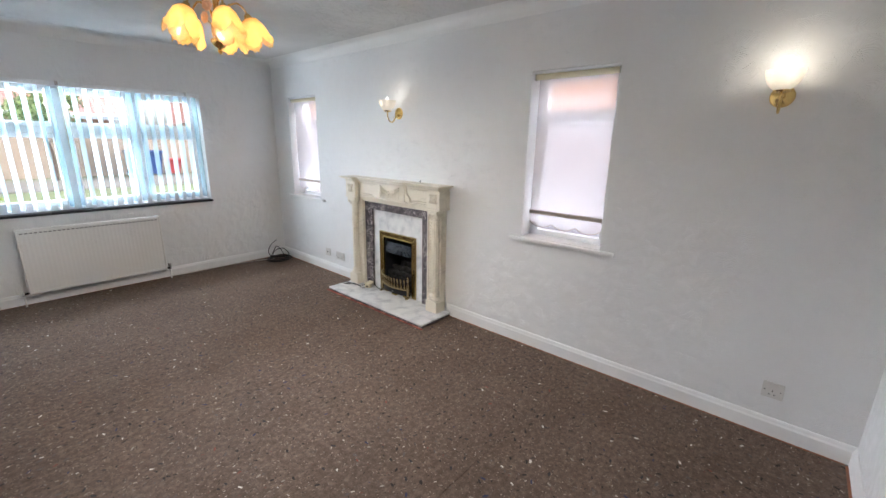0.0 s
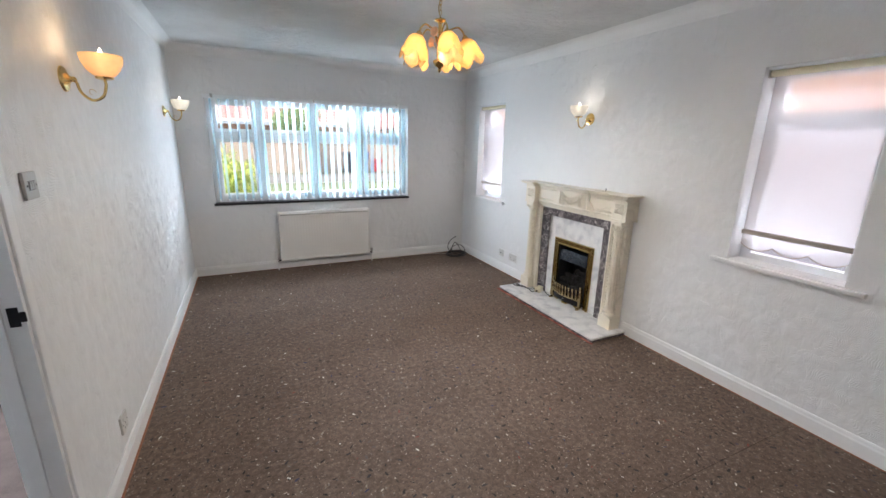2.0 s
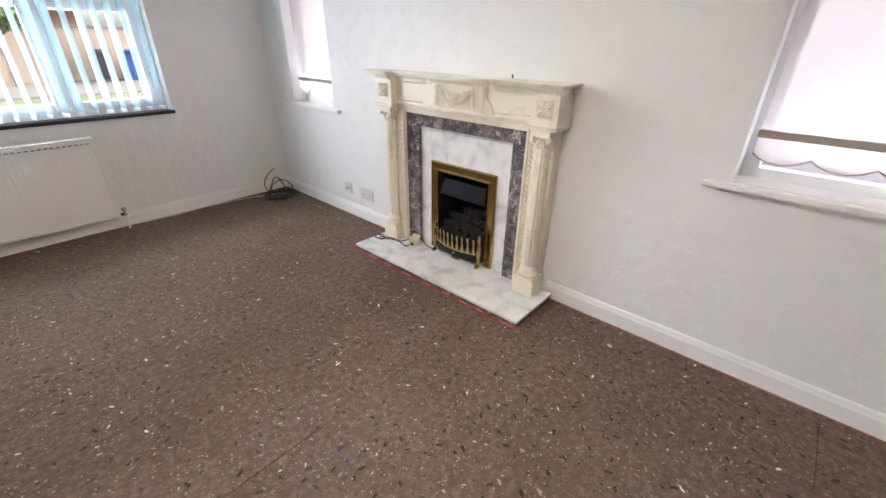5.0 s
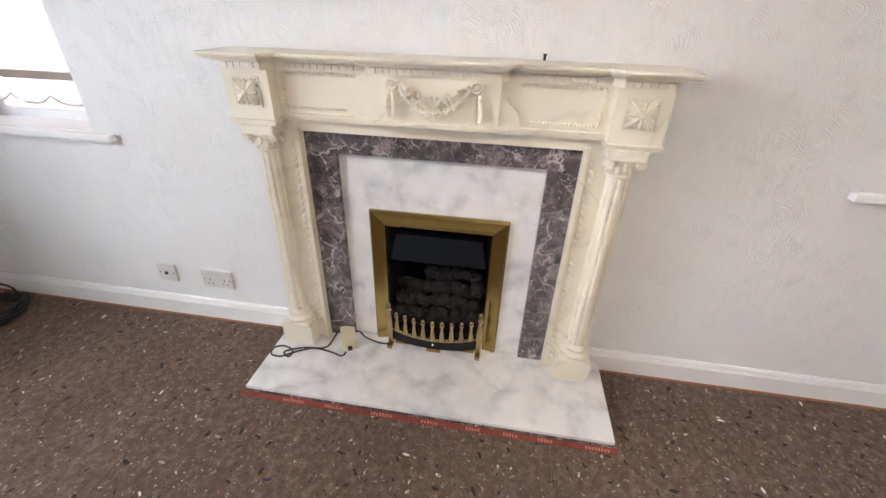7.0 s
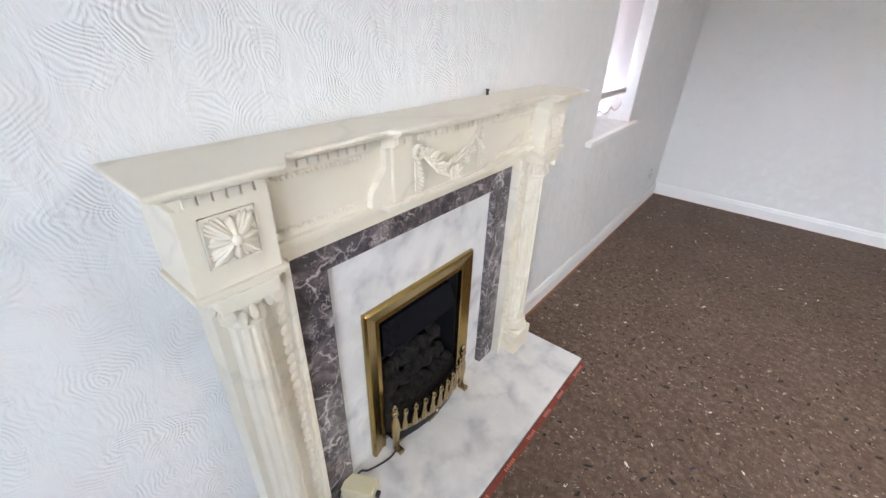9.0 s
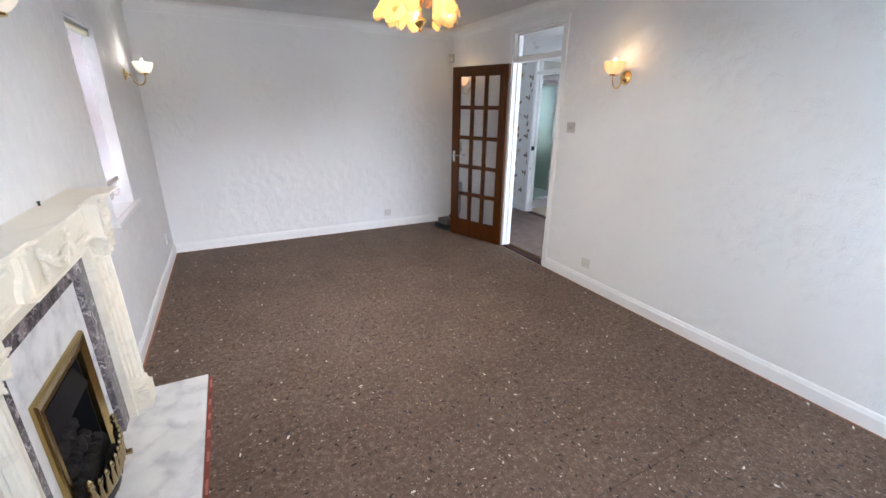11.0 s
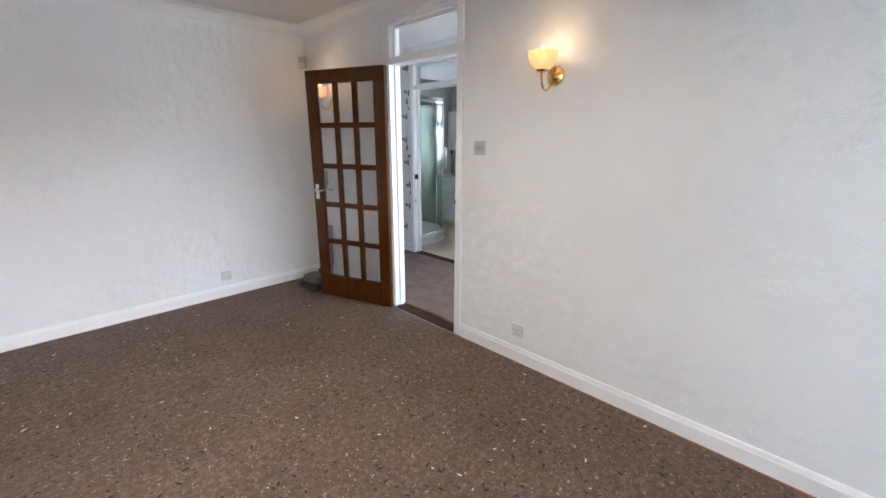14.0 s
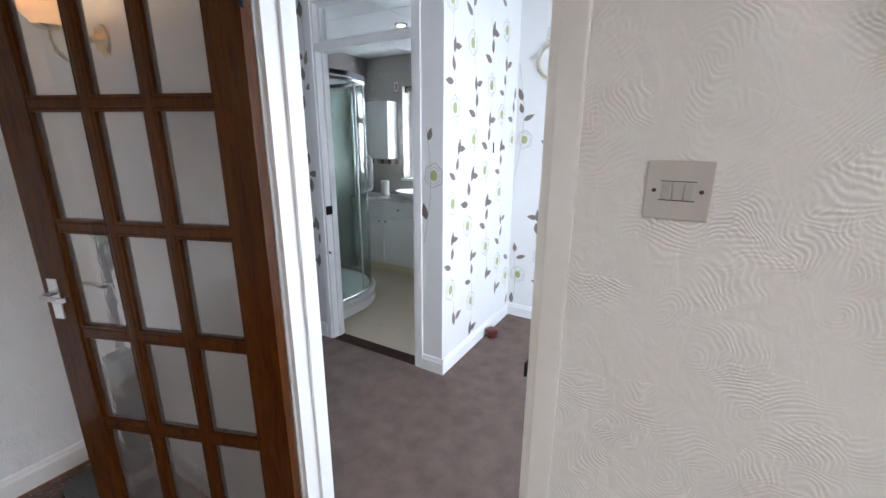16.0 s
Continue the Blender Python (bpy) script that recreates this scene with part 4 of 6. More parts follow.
for u in (-0.14, 0.0, 0.14):
    part("pan_foot", box((bow(u, -0.062), u - 0.03, 0.0), (bow(u, -0.062) + 0.05, u + 0.03, 0.02), 0.004), SATIN_BRASS, fire)

# loose things on hearth and shelf
tr = thing("transformer", pose(W - 0.088, FY + 0.375, D_BASE, 0, 0, 28), "small cream plug-in transformer box on the hearth", "transformer")
part("body", box((-0.053, -0.030, 0), (0.053, 0.030, 0.048), 0.005), YELLOWED, tr)
part("plug_pin", box((-0.066, -0.006, 0.010), (-0.052, 0.012, 0.024), 0.002), RUBBER, tr)
part("label_plate", box((-0.02, -0.031, 0.01), (0.02, -0.0295, 0.03)), FITTING, tr)
cab = part("black_cable", tube(curve([(W - 0.164, FY + 0.358, D_BASE + 0.017), (W - 0.178, FY + 0.375, D_BASE + 0.005), (W - 0.165, FY + 0.43, D_BASE + 0.005), (W - 0.158, FY + 0.50, D_BASE + 0.005), (W - 0.185, FY + 0.56, D_BASE + 0.005), (W - 0.225, FY + 0.615, D_BASE + 0.005), (W - 0.222, FY + 0.66, D_BASE + 0.005),
                                       (W - 0.185, FY + 0.668, D_BASE + 0.005), (W - 0.168, FY + 0.63, D_BASE + 0.005), (W - 0.195, FY + 0.58, D_BASE + 0.012), (W - 0.222, FY + 0.585, D_BASE + 0.005), (W - 0.205, FY + 0.61, D_BASE + 0.012), (W - 0.17, FY + 0.545, D_BASE + 0.012), (W - 0.145, FY + 0.46, D_BASE + 0.005), (W - 0.075, FY + 0.445, D_BASE + 0.005), (W - 0.056, FY + 0.43, D_BASE + 0.03), (W - 0.055, FY + 0.40, D_BASE + 0.045)], 150), 0.0036, 6), RUBBER, smooth=60)
tagged(cab, "loose loop of black cable lying on the hearth", "cable")
cab = part("black_cable", tube(curve([(W - 0.055, FY + 0.385, D_BASE + 0.03), (W - 0.05, FY + 0.34, D_BASE + 0.03), (W - 0.055, FY + 0.31, D_BASE + 0.006), (W - 0.075, FY + 0.24, D_BASE + 0.005), (W - 0.07, FY + 0.19, D_BASE + 0.005)], 30), 0.0034, 6), RUBBER, smooth=60)
tagged(cab, "black cable from the transformer to the fire", "cable")
tagged(part("bare_screw", lathe([(0.004, 0.0), (0.004, 0.012), (0.006, 0.013), (0.006, 0.017)], (W - 0.014, FY - 0.288, 1.165), 10), RUBBER, smooth=40), "small black peg standing on the mantelshelf", "peg")

# ---- radiator under the north window ----
rad = thing("radiator", pose(0.91, L, 0.11), "white flat-panel radiator under the window", "radiator")
bm = bmesh.new()
n = 33
RW, RH = 1.075, 0.59
cols = []
for i in range(n * 4 + 1):
    x = 0.012 + (RW - 0.024) * i / (n * 4)
    k = i % 4
    d = -0.1178 if k in (1, 2) else -0.1172
    cols.append([bm.verts.new((x, y_, z_)) for y_, z_ in ((-0.108, 0.0), (-0.1165, 0.008), (-0.1165, 0.03), (d, 0.042), (d, RH - 0.052), (-0.1165, RH - 0.038), (-0.1165, RH - 0.012), (-0.108, RH - 0.004))])
for p, q in zip(cols, cols[1:]):
    for i in range(7):
        bm.faces.new((p[i], q[i], q[i + 1], p[i + 1]))
part("front_panel", bm, RAD, rad, smooth=30)
part("back_panel", box((0.012, -0.06, 0.0), (RW - 0.012, -0.045, RH - 0.004), 0.004), RAD, rad)
for a, b in ((0.0, 0.012), (RW - 0.012, RW)):
    part("side_cover", box((a, -0.124, -0.004), (b, -0.043, RH + 0.002), 0.003), RAD, rad)
bm = bmesh.new()
bm_box(bm, (0.0, -0.120, RH - 0.006), (RW, -0.112, RH + 0.004), 0.002)
bm_box(bm, (0.0, -0.050, RH - 0.006), (RW, -0.043, RH + 0.004), 0.002)
for i in range(42):
    x = 0.012 + (RW - 0.024) * (i + 0.5) / 42
    bm_box(bm, (x - 0.008, -0.112, RH - 0.003), (x + 0.008, -0.050, RH + 0.001))
part("top_grille", bm, RAD, rad)
for z_ in (0.025, RH - 0.03):
    bm = bmesh.new()
    for i in range(33):
        x = 0.02 + (RW - 0.04) * (i + 0.5) / 33
        bm_box(bm, (x - 0.010, -0.1235, z_ - 0.0045), (x + 0.010, -0.1155, z_ + 0.0045), 0.0015)
    # upper dashes carry painted shadow grey, lower ones plain enamel
    part("weld_row", bm, RAD if z_ < 0.1 else RAD_SLOT_SHADE, rad)
for x, s in ((-0.035, 1), (RW + 0.035, -1)):
    v = part("valve", lathe([(0.012, 0.0), (0.012, 0.03), (0.009, 0.034), (0.016, 0.04), (0.016, 0.062), (0.012, 0.066)] if s < 0 else [(0.011, 0.0), (0.011, 0.022), (0.008, 0.026), (0.008, 0.036)], (x, -0.08, -0.005), 14), CHROME if s > 0 else STEEL_GREY, rad, "metal radiator valve", smooth=40)
    part("valve_body", lathe([(0.008, 0.0), (0.010, 0.006), (0.010, 0.02), (0.007, 0.04)], (x, -0.08, 0.01), 12, Matrix.Rotation(radians(90 * s), 3, "Y")), BLACK, v)
    part("pipe", tube([(x, -0.08, 0.0), (x, -0.08, -0.112)], 0.0075, 10), GLOSS, rad, smooth=40)
for bx in (0.2, RW - 0.2):
    part("wall_bracket", box((bx, -0.046, 0.1), (bx + 0.03, -0.001, RH - 0.1)), RAD, rad)

# white cable along the north skirting, black coil in the corner
c = part("white_cable", tube(curve([(2.02, L - 0.03, 0.006), (2.3, L - 0.05, 0.005), (2.55, L - 0.04, 0.005), (2.8, L - 0.06, 0.005), (3.0, L - 0.10, 0.006), (3.16, L - 0.17, 0.008)], 50), 0.0035, 6), CABLE_WHITE, smooth=60)
tagged(c, "thin white cable lying along the skirting board", "cable")
rnd = random.Random(4)
bm = bmesh.new()
pts = []
for i in range(230):
    an = i * 0.16
    r = 0.105 + 0.018 * math.sin(i * 0.13) + 0.006 * math.sin(i * 0.7)
    pts.append((3.19 + r * 1.2 * math.cos(an), L - 0.24 + r * math.sin(an) * 1.1, 0.008 + 0.028 * i / 230 * (1 + 0.5 * math.sin(an * 0.5)) + 0.004 * math.sin(i * 0.9)))
pts += curve([pts[-1], (3.28, L - 0.13, 0.10), (3.24, L - 0.10, 0.145), (3.17, L - 0.16, 0.12), (3.13, L - 0.2, 0.06)], 24)[1:]
bm_tube(bm, pts, 0.005, 6)
bm_tube(bm, curve([(3.13, L - 0.16, 0.03), (3.10, L - 0.15, 0.11), (3.15, L - 0.13, 0.19), (3.24, L - 0.11, 0.235)], 24), 0.0045, 6)
bm_tube(bm, curve([(3.10, L - 0.2, 0.03), (3.15, L - 0.18, 0.10), (3.25, L - 0.2, 0.14), (3.31, L - 0.25, 0.09), (3.31, L - 0.27, 0.02)], 24), 0.0048, 6)
c = part("black_aerial_cable", bm, RUBBER, smooth=60)
tagged(c, "coil of black aerial cable in the corner", "cable")


# ---- switch and sockets ----
SWITCH = plain("aged_switch_plate", (0.50, 0.48, 0.455), 0.4, amount=0.04)


def plate(name, m, wd, ht, label, category, kindof, mat=FITTING):
    """A wall fitting; its face looks along -y of its own frame."""
    ob = thing(name, m, label, category)
    part("back_plate", box((-wd / 2, -0.011, -ht / 2), (wd / 2, 0.0, ht / 2), 0.003), mat, ob)
    if kindof == "switch":
        for i in range(3):
            part("rocker", box((-0.0205 + 0.0145 * i, -0.0155, -0.013), (-0.0085 + 0.0145 * i, -0.010, 0.013), 0.0015), STEEL_GREY, ob, "grey rocker")
        for z in (0.0135, -0.0148):
            part("rocker_gap", box((-0.0235, -0.0118, z), (0.0235, -0.0108, z + 0.0013)), HOLE, ob)
        for u in (-0.031, 0.031):
            part("screw", lathe([(0.0032, 0.0), (0.0032, 0.002)], (u, -0.011, 0), 10, Matrix.Rotation(radians(90), 3, "X")), HOLE, ob)
    else:
        n = 2 if kindof == "double" else 1
        for g in range(n):
            c0 = (g - (n - 1) / 2) * 0.066 * 1.05
            if kindof != "aerial":
                for u, z, a, b in ((0, -0.002, 0.002, 0.0045), (-0.011, -0.023, 0.004, 0.002), (0.011, -0.023, 0.004, 0.002)):
                    part("pin_hole", box((c0 + u - a, -0.0118, z - b), (c0 + u + a, -0.0109, z + b)), HOLE, ob)
                part("rocker", box((c0 + (0.016 if g else -0.026), -0.0145, 0.016), (c0 + (0.026 if g else -0.016), -0.0105, 0.032), 0.0015), mat, ob)
            else:
                part("aerial_socket", lathe([(0.0075, 0.0), (0.0075, 0.006), (0.004, 0.006)], (0, -0.0105, 0), 14, Matrix.Rotation(radians(90), 3, "X")), HOLE, ob)
        for u in (-wd / 2 + 0.012, wd / 2 - 0.012):
            part("screw", lathe([(0.003, 0.0), (0.003, 0.0015)], (u, -0.011, 0), 10, Matrix.Rotation(radians(90), 3, "X")), HOLE, ob)
    return ob


plate("light_switch", pose(0.0005, 2.218, 1.376, 0, 0, 90), 0.088, 0.088, "square triple light switch with grey rockers", "switch", "switch", SWITCH)
plate("wall_socket", pose(0.0005, 2.585, 0.222, 0, 0, 90), 0.088, 0.088, "white single wall socket above the skirting", "socket", "single")
plate("wall_socket", pose(0.953, 0.0005, 0.20, 0, 0, 180), 0.088, 0.088, "white single wall socket on the plain wall", "socket", "single")
plate("wall_socket", pose(W - 0.0005, 0.36, 0.262, 0, 0, -90), 0.092, 0.088, "white single wall socket near the room corner", "socket", "single")
plate("wall_socket", pose(W - 0.0005, 4.29, 0.222, 0, 0, -90), 0.146, 0.088, "white double wall socket beside the fireplace", "socket", "double")
plate("aerial_socket", pose(W - 0.0005, 4.535, 0.228, 0, 0, -90), 0.088, 0.088, "white aerial outlet with a dark round hole", "socket", "aerial")

pir = thing("alarm_sensor", pose(0.045, 0.045, 2.115, 0, 0, 135), "cream plastic alarm sensor high in the corner", "sensor")
part("body", box((-0.032, -0.024, -0.052), (0.032, 0.026, 0.052), 0.010), plain("aged_sensor_plastic", (0.46, 0.43, 0.37), 0.4), pir)
part("lens", box((-0.022, -0.028, -0.036), (0.022, -0.022, 0.004), 0.004), FITTING, pir)


# ---- wall lights ----
def wall_light(m, shade, bulb_mat, colour, label, power):
    """A brass bracket with a glass cup; +x points off the wall."""
    ob = thing("wall_light", m, label, "wall light", "wall lights")
    rot = Matrix.Rotation(radians(90), 3, "Y")
    part("wall_plate", lathe([(0.05, 0.0), (0.05, 0.004), (0.046, 0.009), (0.03, 0.012), (0.022, 0.018), (0.012, 0.024), (0.009, 0.034)], (0, 0, 0), 28, rot), BRASS, ob, "round polished brass plate", smooth=40)
    arm = curve([(0.03, 0, 0.0), (0.042, 0, -0.012), (0.052, 0, -0.05), (0.085, 0, -0.078), (0.122, 0, -0.062), (0.138, 0, -0.02), (0.138, 0, 0.006)], 30)
    part("arm", tube(arm, 0.0055, 8), BRASS, ob, smooth=60)
    part("knuckle", bm_ball(bmesh.new(), (0.034, 0, 0.0), (0.011, 0.011, 0.011), 12, 8), BRASS, ob, smooth=60)
    part("pull_ring", tube([(0.086 + 0.011 * math.cos(q * 0.4), 0.012, -0.045 + 0.011 * math.sin(q * 0.4)) for q in range(12)], 0.0012, 5), BRASS, ob)
    part("gallery", lathe([(0.012, 0.0), (0.03, 0.004), (0.034, 0.012), (0.028, 0.014)], (0.138, 0, 0.004), 20), BRASS, ob, smooth=40)
    prof = [(0.022, 0.016), (0.040, 0.024), (0.058, 0.044), (0.070, 0.072), (0.075, 0.102)]
    bm = bmesh.new()
    rings = []
    for r, h in prof + [(r - 0.003, h) for r, h in prof[::-1]]:
        rings.append([bm.verts.new((0.138 + r * math.cos(a_ * math.pi / 20), r * math.sin(a_ * math.pi / 20), h)) for a_ in range(40)])
    for p, q in zip(rings, rings[1:]):
        for k in range(40):
            bm.faces.new((p[k], p[(k + 1) % 40], q[(k + 1) % 40], q[k]))
    part("glass_shade", bm, shade, ob, "frosted glass cup", smooth=60)
    part("candle_bulb", lathe([(0.010, 0.03), (0.013, 0.05), (0.0175, 0.07), (0.0175, 0.085), (0.011, 0.108), (0.004, 0.124), (0.001, 0.13)], (0.138, 0, 0), 14), bulb_mat, ob, "glowing candle bulb", smooth=60)
    li = bpy.data.lights.new("bulb_light", "POINT")
    li.energy, li.color, li.shadow_soft_size = power, colour, 0.02
    lo = new("bulb_light", li)
    lo.parent = ob
    lo.matrix_basis = pose(0.138, 0, 0.142)
    return ob


WARM, MILD = (1.0, 0.66, 0.32), (1.0, 0.86, 0.66)
wall_light(pose(0, 2.725, 1.757), SHADE_PEACH, BULB_WARM, WARM, "brass wall light with a peach glass cup, lit", WALL_W * 1.8)
wall_light(pose(0, 0.50, 1.757), SHADE_PEACH, BULB_WARM, WARM, "lit brass wall light with a peach glass cup behind the door", WALL_W * 2.2)
wall_light(pose(0, 5.03, 1.757), SHADE_WHITE, BULB_WHITE, MILD, "brass wall light with a white glass cup, lit", WALL_W)
wall_light(pose(W, 3.285, 1.757, 0, 0, 180), SHADE_WHITE, BULB_WHITE, MILD, "brass wall light with a white glass cup, lit", WALL_W)
wall_light(pose(W, 0.59, 1.757, 0, 0, 180), SHADE_WHITE, BULB_WHITE, MILD, "brass wall light with a white glass cup, lit", WALL_W * 2.2)

# ---- chandelier ----
ch = thing("chandelier", pose(1.692, 2.735, 0), "brass five-arm chandelier with amber tulip glass shades, lit", "chandelier")
part("ceiling_rose", lathe([(0.05, H - 0.001), (0.05, H - 0.012), (0.035, H - 0.03), (0.012, H - 0.04)], (0, 0, 0), 24), BRASS, ch, smooth=40)
for i in range(7):
    z = H - 0.05 - 0.025 * i
    link = [(0.007 * math.cos(q * 0.5236), 0, z + 0.016 * math.sin(q * 0.5236)) for q in range(13)]
    part("chain_link", tube(link, 0.002, 5), BRASS, ch, m=pose(0, 0, 0, 0, 0, 90 * (i % 2)), smooth=60)
part("flex", tube(curve([(0.004, 0.004, H - 0.03), (0.012, -0.006, H - 0.10), (-0.008, 0.008, H - 0.17), (0.0, 0.0, H - 0.225)], 20), 0.003, 6), SATIN_BRASS, ch, smooth=60)
part("stem", lathe([(0.008, 2.205), (0.03, 2.196), (0.034, 2.188), (0.014, 2.178), (0.011, 2.17), (0.011, 2.01), (0.014, 1.995), (0.036, 1.985), (0.038, 1.975), (0.026, 1.955), (0.012, 1.947), (0.008, 1.94), (0.011, 1.932), (0.006, 1.925), (0.002, 1.918)], (0, 0, 0), 24), BRASS, ch, smooth=40)
bm = bmesh.new()
rings = []
seg = 90
prof = [(0.016, 0.0), (0.040, -0.010), (0.060, -0.036), (0.072, -0.080), (0.079, -0.125), (0.088, -0.168)]


def petal_edge(an, t):
    """Five pointed petals at the rim, with small nicks."""
    lobe = abs(math.sin(2.5 * an))
    saw = abs((an * 20 / (2 * math.pi)) % 1.0 - 0.5) * 2
    return -0.046 * t ** 4 * lobe + 0.016 * t ** 7 * saw


for side in (0.0, -0.0028):
    seq = prof if side == 0.0 else prof[::-1]
    for r, h in seq:
        t = min(1.0, -h / 0.165)
        ring = []
        for k in range(seg):
            an = 2 * math.pi * k / seg
            rr = (r + side) * (1 + 0.07 * t * math.cos(5 * an))
            ring.append(bm.verts.new((rr * math.cos(an), rr * math.sin(an), h + petal_edge(an, t) + (0.02 * t ** 4))))
        rings.append(ring)
for p, q in zip(rings, rings[1:]):
    for k in range(seg):
        bm.faces.new((p[k], p[(k + 1) % seg], q[(k + 1) % seg], q[k]))
shade_me = mesh_of("glass_shade", bm, SHADE_WARM, 60)
cap_me = mesh_of("shade_cap", lathe([(0.006, 0.026), (0.016, 0.02), (0.022, 0.004), (0.022, -0.006), (0.013, -0.012), (0.013, -0.03)], (0, 0, 0), 16), BRASS, 40)
bulb_me = mesh_of("bulb", lathe([(0.012, -0.028), (0.020, -0.045), (0.0245, -0.066), (0.020, -0.086), (0.008, -0.098)], (0, 0, 0), 14), BULB_WARM, 60)
arm_me = mesh_of("arm", tube(curve([(0.012, 0, 2.06), (0.04, 0, 2.13), (0.068, 0, 2.148), (0.098, 0, 2.157), (0.126, 0, 2.135), (0.138, 0, 2.108)], 30), 0.0048, 8), BRASS, 60)
for i in range(5):
    an = CHAND_TURN + 72 * i
    turn = Matrix.Rotation(radians(an), 4, "Z")
    a_ = new("arm", arm_me)
    a_.parent, a_.matrix_basis = ch, turn
    hang = turn @ Matrix.Translation((0.141, 0, 2.098)) @ Matrix.Rotation(radians(-19), 4, "Y") @ Matrix.Diagonal((0.82, 0.82, 0.78, 1))
    for nm, me in (("shade_cap", cap_me), ("bulb", bulb_me), ("glass_shade", shade_me)):
        o_ = new(nm, me)
        o_.parent, o_.matrix_basis = ch, hang
    li = bpy.data.lights.new("bulb_light", "SPOT")
    li.energy, li.color, li.shadow_soft_size = CHAND_W, (1.0, 0.88, 0.72), 0.03
    li.spot_size, li.spot_blend = radians(165), 0.5
    lo = new("bulb_light", li)
    lo.parent, lo.matrix_basis = ch, hang @ Matrix.Translation((0.0, 0, -0.23))
    li = bpy.data.lights.new("bulb_glow", "POINT")
    li.energy, li.color, li.shadow_soft_size = CHAND_W * 0.06, (1.0, 0.80, 0.52), 0.012
    lo = new("bulb_glow", li)
    lo.parent, lo.matrix_basis = ch, hang @ Matrix.Translation((0.0, 0, -0.125))
for an, r, z in ((214, 0.058, 2.122), (196, 0.060, 2.07), (70, 0.055, 2.10)):
    bm = bmesh.new()
    for k in range(7):
        q = 2 * math.pi * k / 7
        bm_ball(bm, (0.004, 0.016 * math.cos(q), 0.016 * math.sin(q)), (0.005, 0.0115, 0.0115), 8, 5)
    bm_ball(bm, (0.009, 0, 0), (0.007, 0.007, 0.007), 8, 5)
    part("porcelain_rose", bm, PORCELAIN, ch, "peach porcelain rose", smooth=60, m=Matrix.Rotation(radians(an), 4, "Z") @ Matrix.Translation((r, 0, z)))
    part("wire_stem", tube([(0.01, 0, z - 0.03), (r * 0.6, 0, z - 0.02), (r, 0, z)], 0.002, 5), BRASS, ch, m=Matrix.Rotation(radians(an), 4, "Z"))

# ---- lounge door: white frame with a glazed light above, wooden leaf of fifteen panes ----
RIPPLE = Nodes("rippled_glass")
_c = RIPPLE.coords()
_h = RIPPLE.noise(RIPPLE.vec("MULTIPLY", _c, (1.0, 1.0, 0.55)), 38, 2, 0.4, 0.8)
_b = RIPPLE.add("Bump", Height=_h, Distance=0.0009)
_gl = RIPPLE.add("BsdfGlossy", Roughness=0.04)
_rf = RIPPLE.add("BsdfRefraction", Roughness=0.08, IOR=1.2)
for _s in (_gl, _rf):
    RIPPLE.t.links.new(_b.outputs[0], _s.inputs["Normal"])
_lw = RIPPLE.add("LayerWeight", Blend=0.5)
RIPPLE.t.links.new(_b.outputs[0], _lw.inputs["Normal"])
_f = RIPPLE.math("MULTIPLY_ADD", RIPPLE.math("POWER", _lw.outputs["Facing"], 4.0), 0.8, 0.10, clamp=True)
_tl, _df = RIPPLE.add("BsdfTranslucent", Color=(0.94, 0.945, 0.935)), RIPPLE.add("BsdfDiffuse", Color=(0.94, 0.945, 0.935))
_mk = RIPPLE.add("MixShader", i0=0.45, i1=_tl.outputs[0], i2=_df.outputs[0])
_bd = RIPPLE.add("MixShader", i0=0.14, i1=_rf.outputs[0], i2=_mk.outputs[0])
RIPPLE.shader(RIPPLE.add("MixShader", i0=_f, i1=_bd.outputs[0], i2=_gl.outputs[0]).outputs[0])
RIPPLE = RIPPLE.m

HEAD0, HEAD1 = 1.968, 2.006


